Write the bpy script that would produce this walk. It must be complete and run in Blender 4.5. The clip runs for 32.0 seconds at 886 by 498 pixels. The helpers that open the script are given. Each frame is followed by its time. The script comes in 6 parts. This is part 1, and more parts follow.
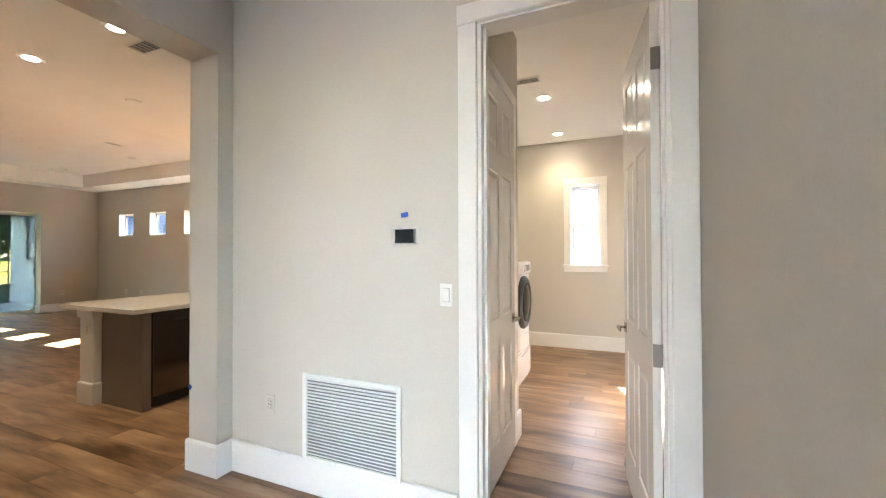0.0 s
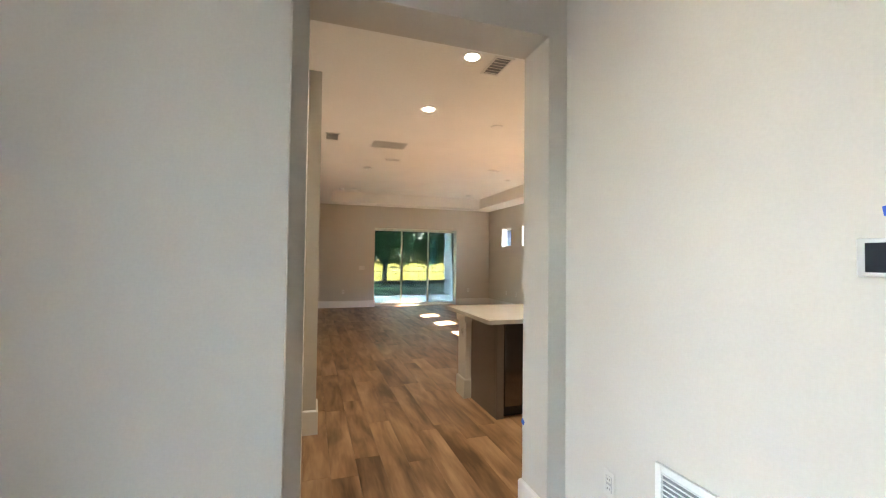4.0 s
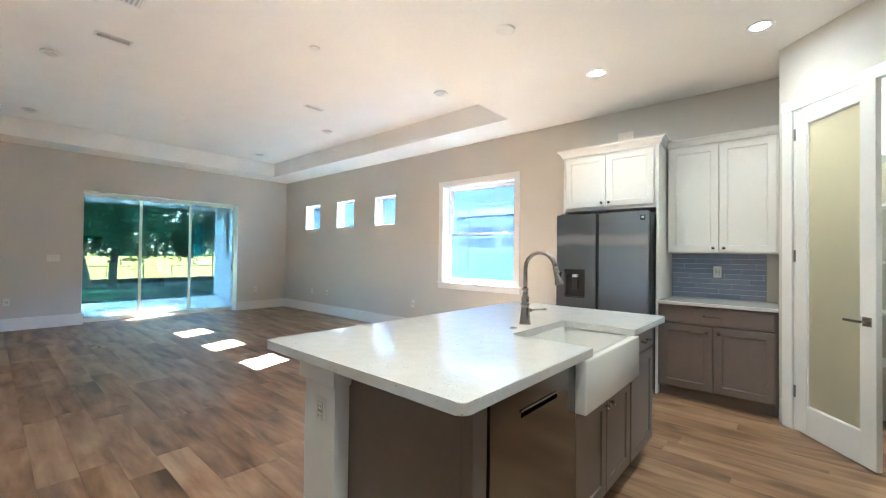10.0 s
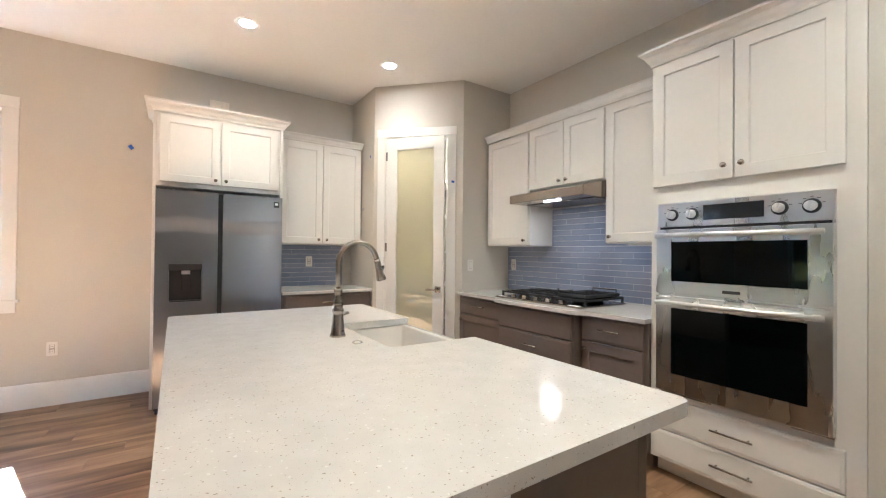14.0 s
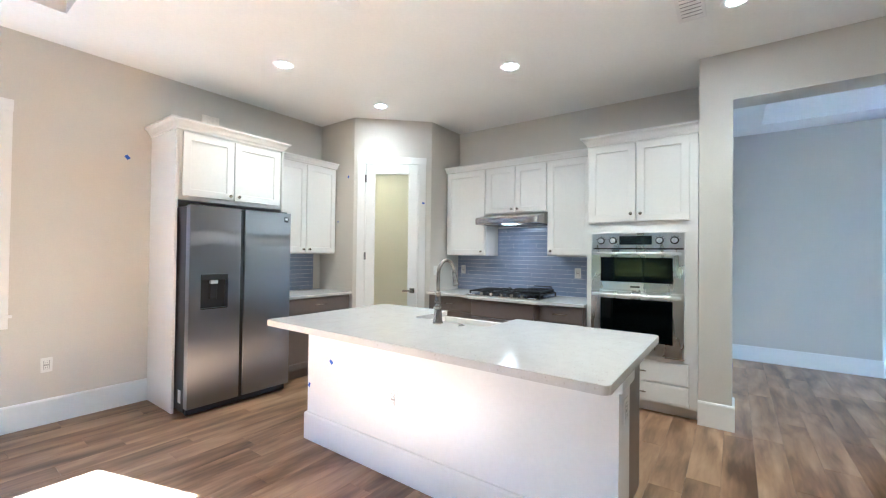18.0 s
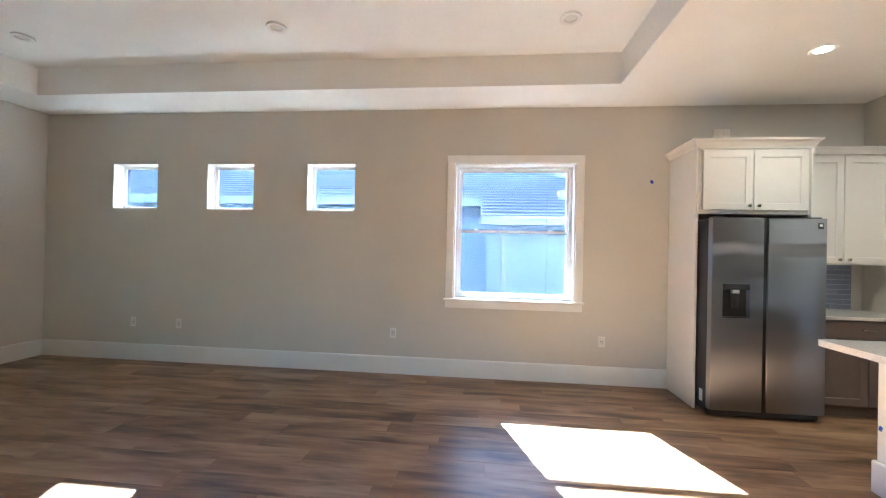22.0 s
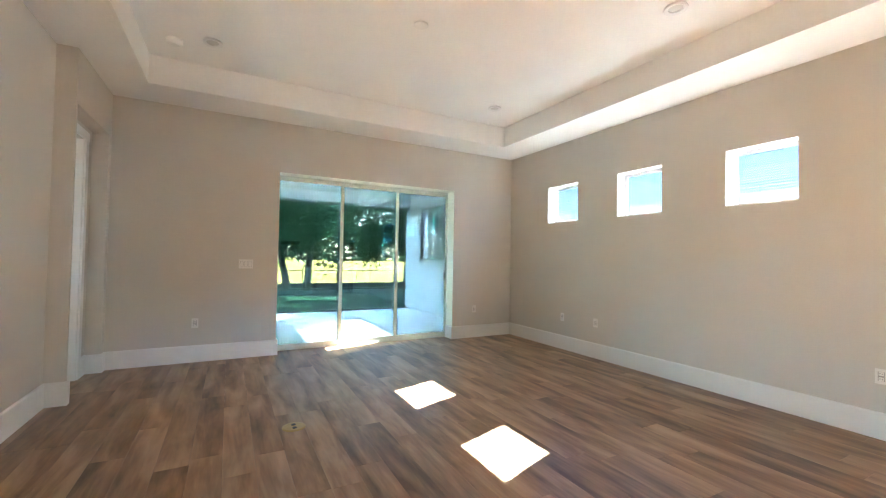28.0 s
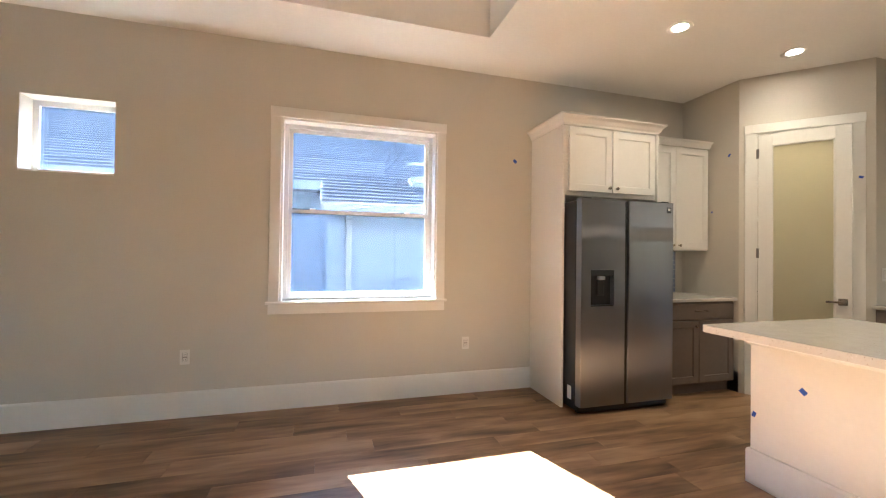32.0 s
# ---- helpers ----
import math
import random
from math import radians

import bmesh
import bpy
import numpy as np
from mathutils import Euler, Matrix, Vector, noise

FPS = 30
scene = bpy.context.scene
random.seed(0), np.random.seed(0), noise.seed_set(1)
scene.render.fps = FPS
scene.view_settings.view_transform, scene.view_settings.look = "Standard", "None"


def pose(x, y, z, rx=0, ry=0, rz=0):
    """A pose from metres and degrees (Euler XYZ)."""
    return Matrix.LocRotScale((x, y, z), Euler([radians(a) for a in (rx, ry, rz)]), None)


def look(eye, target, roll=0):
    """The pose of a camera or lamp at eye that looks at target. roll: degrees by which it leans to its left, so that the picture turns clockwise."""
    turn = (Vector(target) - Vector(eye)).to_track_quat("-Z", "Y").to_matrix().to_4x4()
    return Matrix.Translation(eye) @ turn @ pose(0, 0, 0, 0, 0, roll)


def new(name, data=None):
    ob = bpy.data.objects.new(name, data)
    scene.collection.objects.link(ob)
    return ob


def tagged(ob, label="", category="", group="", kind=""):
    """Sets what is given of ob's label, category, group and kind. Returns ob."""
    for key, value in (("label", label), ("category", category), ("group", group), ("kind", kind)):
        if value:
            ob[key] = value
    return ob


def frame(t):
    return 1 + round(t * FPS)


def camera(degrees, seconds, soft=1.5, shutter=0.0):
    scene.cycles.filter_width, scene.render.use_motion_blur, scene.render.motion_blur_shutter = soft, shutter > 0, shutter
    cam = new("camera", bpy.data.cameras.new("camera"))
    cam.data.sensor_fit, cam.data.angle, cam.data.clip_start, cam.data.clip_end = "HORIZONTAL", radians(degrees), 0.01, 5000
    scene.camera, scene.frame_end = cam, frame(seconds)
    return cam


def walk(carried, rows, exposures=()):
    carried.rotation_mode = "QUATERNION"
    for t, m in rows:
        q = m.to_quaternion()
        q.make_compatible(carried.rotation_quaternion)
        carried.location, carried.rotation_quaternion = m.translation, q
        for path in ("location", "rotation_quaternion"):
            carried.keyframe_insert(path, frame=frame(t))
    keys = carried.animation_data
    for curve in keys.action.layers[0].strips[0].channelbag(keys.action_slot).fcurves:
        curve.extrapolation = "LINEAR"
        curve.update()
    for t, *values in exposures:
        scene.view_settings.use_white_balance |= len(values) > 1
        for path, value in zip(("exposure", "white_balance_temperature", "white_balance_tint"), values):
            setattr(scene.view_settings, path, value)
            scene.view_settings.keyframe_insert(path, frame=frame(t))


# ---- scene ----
# The house: hall, laundry, kitchen and great room; x runs east, y north, floor at z 0.
cam = camera(95.7, 32.0, 1.15)
PATH = [
    (0.0, 0.092, 0.228, 1.390, 23.32, 0.68, 0.20),
    (0.5, 0.007, 0.300, 1.402, 22.43, 0.57, 0.15),
    (1.0, -0.072, 0.376, 1.408, 28.55, 0.75, 0.01),
    (1.5, -0.147, 0.451, 1.408, 38.16, 1.10, -0.28),
    (2.0, -0.214, 0.528, 1.424, 47.76, 1.29, -0.53),
    (2.5, -0.262, 0.613, 1.455, 56.63, 1.35, -0.59),
    (3.0, -0.289, 0.698, 1.480, 63.49, 1.36, -0.81),
    (3.5, -0.320, 0.757, 1.484, 68.52, 1.26, -0.81),
    (4.0, -0.371, 0.798, 1.467, 71.90, 1.44, -0.67),
    (4.5, -0.432, 0.844, 1.442, 74.29, 1.37, -0.84),
    (6.5, -1.423, 1.127, 1.395, 78.84, 1.06, -0.85),
    (7.0, -1.70, 1.150, 1.391, 78.47, 0.99, -1.13),
    (7.5, -1.927, 1.178, 1.387, 76.58, 0.79, -1.36),
    (8.0, -2.147, 1.221, 1.376, 72.77, 1.00, -0.96),
    (8.5, -2.362, 1.269, 1.357, 66.77, 1.07, -0.89),
    (9.0, -2.580, 1.319, 1.337, 59.07, 1.09, -0.81),
    (9.5, -2.800, 1.382, 1.328, 50.39, 1.05, -0.86),
    (10.0, -3.019, 1.459, 1.323, 41.25, 0.86, -0.78),
    (10.5, -3.233, 1.528, 1.307, 31.72, 0.85, -0.70),
    (11.0, -3.440, 1.587, 1.287, 22.00, 0.86, -0.62),
    (11.5, -3.639, 1.654, 1.274, 12.07, 0.79, -0.51),
    (12.0, -3.831, 1.712, 1.273, 2.06, 0.77, -0.49),
    (12.5, -4.039, 1.752, 1.283, -7.77, 0.43, -0.48),
    (13.0, -4.286, 1.784, 1.294, -17.24, 0.28, -0.48),
    (13.5, -4.572, 1.797, 1.302, -25.65, 0.33, -0.53),
    (14.0, -4.859, 1.807, 1.302, -33.76, 0.52, -0.60),
    (14.5, -5.105, 1.861, 1.301, -40.93, 0.46, -0.52),
    (15.0, -5.330, 1.952, 1.310, -47.52, 0.27, -0.63),
    (15.5, -5.563, 2.040, 1.317, -52.89, 0.37, -0.71),
    (17.5, -6.333, 2.030, 1.382, -58.44, 0.65, -0.63),
    (18.0, -6.431, 1.961, 1.391, -53.89, 0.67, -0.69),
    (18.5, -6.508, 1.898, 1.401, -47.14, 0.65, -0.72),
    (19.0, -6.590, 1.866, 1.415, -39.53, 0.50, -0.77),
    (19.5, -6.689, 1.852, 1.419, -30.91, 0.50, -0.92),
    (20.0, -6.785, 1.841, 1.407, -22.80, 0.63, -1.01),
    (20.5, -6.842, 1.834, 1.395, -15.30, 0.89, -1.11),
    (21.0, -6.874, 1.833, 1.398, -8.11, 0.75, -1.13),
    (21.5, -6.926, 1.834, 1.408, -0.92, 0.62, -1.23),
    (22.0, -7.000, 1.830, 1.416, 5.84, 0.40, -1.28),
    (22.5, -7.086, 1.827, 1.421, 12.82, 0.36, -1.30),
    (23.0, -7.190, 1.832, 1.416, 19.63, 0.24, -1.24),
    (23.5, -7.310, 1.849, 1.398, 26.81, 0.40, -1.31),
    (24.0, -7.421, 1.894, 1.370, 34.82, 0.58, -1.30),
    (24.5, -7.482, 1.965, 1.344, 43.41, 0.83, -1.29),
    (25.0, -7.479, 2.017, 1.335, 52.07, 1.06, -1.28),
    (25.5, -7.443, 2.023, 1.335, 58.97, 1.29, -1.21),
    (27.5, -6.970, 2.002, 1.301, 64.81, 1.41, -1.09),
    (28.0, -6.903, 2.032, 1.297, 61.92, 1.33, -1.06),
    (28.5, -6.854, 2.080, 1.316, 57.56, 1.12, -0.99),
    (29.0, -6.837, 2.146, 1.334, 50.49, 0.92, -0.91),
    (29.5, -6.833, 2.248, 1.345, 41.58, 0.80, -0.92),
    (30.0, -6.831, 2.386, 1.355, 31.54, 0.67, -0.92),
    (30.5, -6.858, 2.517, 1.352, 20.55, 0.58, -0.92),
    (31.0, -6.904, 2.620, 1.338, 8.70, 0.55, -0.85),
    (31.5, -6.941, 2.710, 1.320, -3.49, 0.65, -0.79),
    (32.0, -6.971, 2.798, 1.299, -16.19, 0.80, -0.77),
]
EXPOSURES = [(0.0, 6.7, 6550, 11), (2.0, 6.8, 6100, 9), (4.0, 6.85, 6400, 9), (7.0, 7.4, 5350, 8),
             (8.0, 7.1, 5150, 3), (9.0, 7.33, 4700, -3), (10.0, 7.2, 4600, -2), (11.0, 7.0, 4950, 2), (12.0, 6.87, 5400, 7),
             (13.0, 6.88, 5450, 8), (14.0, 7.1, 5100, 7), (15.0, 7.3, 4700, 5), (18.0, 7.3, 4450, 1), (19.0, 6.90, 4400, 1), (20.0, 6.69, 4480, 0),
             (21.0, 6.64, 4900, 2), (23.0, 6.76, 5250, 3), (24.0, 6.84, 6050, 4), (25.0, 7.24, 6050, 5), (28.0, 7.45, 5300, 3),
             (29.0, 7.24, 5300, 2), (30.0, 6.92, 5650, 5), (31.0, 6.84, 5800, 7), (32.0, 6.5, 5850, 7)]
walk(cam, [(t, pose(x, y, z, 90 + pitch, roll, yaw)) for t, x, y, z, yaw, pitch, roll in PATH], EXPOSURES)

# ---- light ----
SUN_WAY = Vector((-0.428, 1.297, 1.0)).normalized()
world = bpy.data.worlds.new("sky")
scene.world = world
world.use_nodes = True
sky_nodes = world.node_tree.nodes
sky_tex = sky_nodes.new("ShaderNodeTexSky")
sky_tex.sky_type, sky_tex.sun_disc = "NISHITA", False
sky_tex.sun_elevation = math.asin(SUN_WAY.z)
sky_tex.sun_rotation = math.atan2(SUN_WAY.x, SUN_WAY.y)
world.node_tree.links.new(sky_tex.outputs[0], sky_nodes["Background"].inputs[0])
sky_nodes["Background"].inputs[1].default_value = 0.15
sun_data = bpy.data.lights.new("sun", "SUN")
sun_data.energy, sun_data.angle, sun_data.color = 2.0, radians(0.5), (1.0, 0.95, 0.86)
sun_ob = new("sun", sun_data)
sun_ob.matrix_world = look((0, 0, 30), Vector((0, 0, 30)) - SUN_WAY)
scene.view_settings.exposure = 0.0


# ---- materials ----
def material(name, colour, rough=0.5, metal=0.0, grain=0.0, grain_scale=40.0, stain=0.0, stain_scale=1.5, bump=0.0,
             bump_scale=200.0, coat=0.0, stretch=(1, 1, 1), rough_vary=0.0, spec=0.5):
    """A painted or solid surface: base colour, fine grain, large faint stains, fine relief."""
    m = bpy.data.materials.new(name)
    m.use_nodes = True
    nt = m.node_tree
    b = nt.nodes["Principled BSDF"]
    b.inputs["Base Color"].default_value = (*colour, 1)
    b.inputs["Roughness"].default_value = rough
    b.inputs["Metallic"].default_value = metal
    b.inputs["Coat Weight"].default_value = coat
    b.inputs["Coat Roughness"].default_value = 0.08
    b.inputs["Specular IOR Level"].default_value = spec
    geo = nt.nodes.new("ShaderNodeNewGeometry")
    mp = nt.nodes.new("ShaderNodeMapping")
    mp.inputs["Scale"].default_value = stretch
    nt.links.new(geo.outputs["Position"], mp.inputs["Vector"])
    last = None
    for amount, scale, detail in ((grain, grain_scale, 3.0), (stain, stain_scale, 4.0)):
        if amount <= 0:
            continue
        tx = nt.nodes.new("ShaderNodeTexNoise")
        tx.inputs["Scale"].default_value = scale
        tx.inputs["Detail"].default_value = detail
        nt.links.new(mp.outputs[0], tx.inputs["Vector"])
        rg = nt.nodes.new("ShaderNodeMapRange")
        rg.inputs["From Min"].default_value, rg.inputs["From Max"].default_value = 0.3, 0.7
        rg.inputs["To Min"].default_value, rg.inputs["To Max"].default_value = 1 - amount, 1 + amount
        nt.links.new(tx.outputs["Fac"], rg.inputs["Value"])
        mx = nt.nodes.new("ShaderNodeMix")
        mx.data_type, mx.blend_type = "RGBA", "MULTIPLY"
        mx.inputs[0].default_value = 1.0
        if last is None:
            mx.inputs[6].default_value = (*colour, 1)
        else:
            nt.links.new(last, mx.inputs[6])
        nt.links.new(rg.outputs[0], mx.inputs[7])
        last = mx.outputs[2]
    if last is not None:
        nt.links.new(last, b.inputs["Base Color"])
    if rough_vary > 0:
        tx = nt.nodes.new("ShaderNodeTexNoise")
        tx.inputs["Scale"].default_value = 2.5
        tx.inputs["Detail"].default_value = 4.0
        nt.links.new(mp.outputs[0], tx.inputs["Vector"])
        rg = nt.nodes.new("ShaderNodeMapRange")
        rg.inputs["To Min"].default_value, rg.inputs["To Max"].default_value = rough - rough_vary, rough + rough_vary
        nt.links.new(tx.outputs["Fac"], rg.inputs["Value"])
        nt.links.new(rg.outputs[0], b.inputs["Roughness"])
    if bump > 0:
        tx = nt.nodes.new("ShaderNodeTexNoise")
        tx.inputs["Scale"].default_value = bump_scale
        tx.inputs["Detail"].default_value = 2.0
        nt.links.new(mp.outputs[0], tx.inputs["Vector"])
        bp = nt.nodes.new("ShaderNodeBump")
        bp.inputs["Strength"].default_value = bump
        bp.inputs["Distance"].default_value = 0.002
        nt.links.new(tx.outputs["Fac"], bp.inputs["Height"])
        nt.links.new(bp.outputs[0], b.inputs["Normal"])
    return m


def glowing(name, colour, strength):
    m = bpy.data.materials.new(name)
    m.use_nodes = True
    b = m.node_tree.nodes["Principled BSDF"]
    b.inputs["Base Color"].default_value = (0.8, 0.8, 0.78, 1)
    b.inputs["Emission Color"].default_value = (*colour, 1)
    b.inputs["Emission Strength"].default_value = strength
    return m


def pane_glass(name, tint, ior=1.45, mirror=(1.0, 1.0, 1.0)):
    """A thin pane: tint cuts the light coming straight through, and it mirrors by Fresnel."""
    m = bpy.data.materials.new(name)
    m.use_nodes = True
    nt = m.node_tree
    nt.nodes.remove(nt.nodes["Principled BSDF"])
    tr = nt.nodes.new("ShaderNodeBsdfTransparent")
    tr.inputs[0].default_value = (*tint, 1)
    gl = nt.nodes.new("ShaderNodeBsdfGlossy")
    gl.inputs["Color"].default_value = (*mirror, 1)
    gl.inputs["Roughness"].default_value = 0.01
    lw = nt.nodes.new("ShaderNodeLayerWeight")
    lw.inputs[0].default_value = 0.5
    pw = nt.nodes.new("ShaderNodeMath")
    pw.operation = "POWER"
    pw.inputs[1].default_value = 5.0
    nt.links.new(lw.outputs["Facing"], pw.inputs[0])
    fr = nt.nodes.new("ShaderNodeMath")
    fr.operation = "MULTIPLY_ADD"
    fr.inputs[1].default_value, fr.inputs[2].default_value = 0.9, ((ior - 1) / (ior + 1)) ** 2
    nt.links.new(pw.outputs[0], fr.inputs[0])
    mx = nt.nodes.new("ShaderNodeMixShader")
    nt.links.new(fr.outputs[0], mx.inputs[0])
    nt.links.new(tr.outputs[0], mx.inputs[1])
    nt.links.new(gl.outputs[0], mx.inputs[2])
    nt.links.new(mx.outputs[0], nt.nodes["Material Output"].inputs[0])
    return m


def screen_cloth(name, colour, cover):
    """Fine woven mesh: threads cover a share of the view, the rest is open."""
    m = bpy.data.materials.new(name)
    m.use_nodes = True
    nt = m.node_tree
    b = nt.nodes["Principled BSDF"]
    b.inputs["Base Color"].default_value = (*colour, 1)
    b.inputs["Roughness"].default_value = 0.7
    hole = nt.nodes.new("ShaderNodeBsdfTransparent")
    mx = nt.nodes.new("ShaderNodeMixShader")
    mx.inputs[0].default_value = cover
    nt.links.new(hole.outputs[0], mx.inputs[1])
    nt.links.new(b.outputs[0], mx.inputs[2])
    nt.links.new(mx.outputs[0], nt.nodes["Material Output"].inputs[0])
    return m


def frosted_glass(name, tint):
    m = bpy.data.materials.new(name)
    m.use_nodes = True
    nt = m.node_tree
    nt.nodes.remove(nt.nodes["Principled BSDF"])
    tl = nt.nodes.new("ShaderNodeBsdfTranslucent")
    tl.inputs[0].default_value = (*tint, 1)
    df = nt.nodes.new("ShaderNodeBsdfDiffuse")
    df.inputs[0].default_value = (*tint, 1)
    gl = nt.nodes.new("ShaderNodeBsdfGlossy")
    gl.inputs["Roughness"].default_value = 0.03
    fr = nt.nodes.new("ShaderNodeFresnel")
    fr.inputs[0].default_value = 1.75
    mx, mz = nt.nodes.new("ShaderNodeMixShader"), nt.nodes.new("ShaderNodeMixShader")
    mx.inputs[0].default_value = 0.62
    nt.links.new(df.outputs[0], mx.inputs[1])
    nt.links.new(tl.outputs[0], mx.inputs[2])
    nt.links.new(fr.outputs[0], mz.inputs[0])
    nt.links.new(mx.outputs[0], mz.inputs[1])
    nt.links.new(gl.outputs[0], mz.inputs[2])
    nt.links.new(mz.outputs[0], nt.nodes["Material Output"].inputs[0])
    return m


def plank_wood(name, per_island):
    """Vinyl plank: long streaks along x, a tone and an offset of its own for each plank."""
    m = bpy.data.materials.new(name)
    m.use_nodes = True
    nt = m.node_tree
    b = nt.nodes["Principled BSDF"]
    geo = nt.nodes.new("ShaderNodeNewGeometry")
    if per_island:
        rnd = geo.outputs["Random Per Island"]
    else:
        rnd = nt.nodes.new("ShaderNodeObjectInfo").outputs["Random"]
    shift = nt.nodes.new("ShaderNodeVectorMath")
    shift.operation = "SCALE"
    shift.inputs[0].default_value = (31.0, 17.0, 9.0)
    nt.links.new(rnd, shift.inputs["Scale"])
    add = nt.nodes.new("ShaderNodeVectorMath")
    add.operation = "ADD"
    nt.links.new(geo.outputs["Position"], add.inputs[0])
    nt.links.new(shift.outputs[0], add.inputs[1])

    def noise_at(scale, sx, sy, detail):
        mp = nt.nodes.new("ShaderNodeMapping")
        mp.inputs["Scale"].default_value = (sx, sy, 1)
        nt.links.new(add.outputs[0], mp.inputs["Vector"])
        tx = nt.nodes.new("ShaderNodeTexNoise")
        tx.inputs["Scale"].default_value = scale
        tx.inputs["Detail"].default_value = detail
        tx.inputs["Distortion"].default_value = 0.4
        nt.links.new(mp.outputs[0], tx.inputs["Vector"])
        return tx.outputs["Fac"]

    broad, fine = noise_at(1.0, 1.6, 7.5, 3.5), noise_at(1.0, 4.0, 40.0, 3.0)
    mixf = nt.nodes.new("ShaderNodeMix")
    mixf.inputs[0].default_value = 0.2
    nt.links.new(broad, mixf.inputs[2])
    nt.links.new(fine, mixf.inputs[3])
    tone = nt.nodes.new("ShaderNodeMath")
    tone.operation = "MULTIPLY_ADD"
    tone.inputs[1].default_value, tone.inputs[2].default_value = 0.13, -0.065
    nt.links.new(rnd, tone.inputs[0])
    total = nt.nodes.new("ShaderNodeMath")
    nt.links.new(mixf.outputs[0], total.inputs[0])
    nt.links.new(tone.outputs[0], total.inputs[1])
    ramp = nt.nodes.new("ShaderNodeValToRGB")
    ramp.color_ramp.elements[0].position, ramp.color_ramp.elements[0].color = 0.305, (0.085, 0.044, 0.021, 1)
    ramp.color_ramp.elements[1].position, ramp.color_ramp.elements[1].color = 0.70, (0.415, 0.272, 0.157, 1)
    mid = ramp.color_ramp.elements.new(0.5)
    mid.color = (0.252, 0.148, 0.079, 1)
    nt.links.new(total.outputs[0], ramp.inputs[0])
    nt.links.new(ramp.outputs[0], b.inputs["Base Color"])
    rr = nt.nodes.new("ShaderNodeMapRange")
    rr.inputs["To Min"].default_value, rr.inputs["To Max"].default_value = 0.30, 0.42
    b.inputs["Specular IOR Level"].default_value = 0.32
    nt.links.new(fine, rr.inputs["Value"])
    nt.links.new(rr.outputs[0], b.inputs["Roughness"])
    bp = nt.nodes.new("ShaderNodeBump")
    bp.inputs["Strength"].default_value, bp.inputs["Distance"].default_value = 0.06, 0.001
    nt.links.new(fine, bp.inputs["Height"])
    nt.links.new(bp.outputs[0], b.inputs["Normal"])
    return m


def quartz(name):
    """White engineered stone with small grey and brown chips."""
    m = bpy.data.materials.new(name)
    m.use_nodes = True
    nt = m.node_tree
    b = nt.nodes["Principled BSDF"]
    b.inputs["Roughness"].default_value = 0.13
    b.inputs["Specular IOR Level"].default_value = 0.4
    geo = nt.nodes.new("ShaderNodeNewGeometry")
    last = None
    for scale, cut, colour in ((120.0, 0.70, (0.36, 0.31, 0.26)), (260.0, 0.705, (0.46, 0.42, 0.38)), (85.0, 0.70, (0.70, 0.69, 0.67))):
        chip = nt.nodes.new("ShaderNodeTexNoise")
        chip.inputs["Scale"].default_value, chip.inputs["Detail"].default_value = scale, 1.0
        nt.links.new(geo.outputs["Position"], chip.inputs["Vector"])
        both = nt.nodes.new("ShaderNodeMapRange")
        both.inputs["From Min"].default_value, both.inputs["From Max"].default_value = cut, cut + 0.03
        nt.links.new(chip.outputs["Fac"], both.inputs["Value"])
        mx = nt.nodes.new("ShaderNodeMix")
        mx.data_type = "RGBA"
        nt.links.new(both.outputs[0], mx.inputs[0])
        if last is None:
            cloud = nt.nodes.new("ShaderNodeTexNoise")
            cloud.inputs["Scale"].default_value, cloud.inputs["Detail"].default_value = 14.0, 5.0
            nt.links.new(geo.outputs["Position"], cloud.inputs["Vector"])
            soft = nt.nodes.new("ShaderNodeValToRGB")
            soft.color_ramp.elements[0].position, soft.color_ramp.elements[0].color = 0.34, (0.592, 0.572, 0.547, 1)
            soft.color_ramp.elements[1].position, soft.color_ramp.elements[1].color = 0.66, (0.628, 0.608, 0.583, 1)
            nt.links.new(cloud.outputs["Fac"], soft.inputs[0])
            nt.links.new(soft.outputs[0], mx.inputs[6])
        else:
            nt.links.new(last, mx.inputs[6])
        mx.inputs[7].default_value = (*colour, 1)
        last = mx.outputs[2]
    nt.links.new(last, b.inputs["Base Color"])
    return m


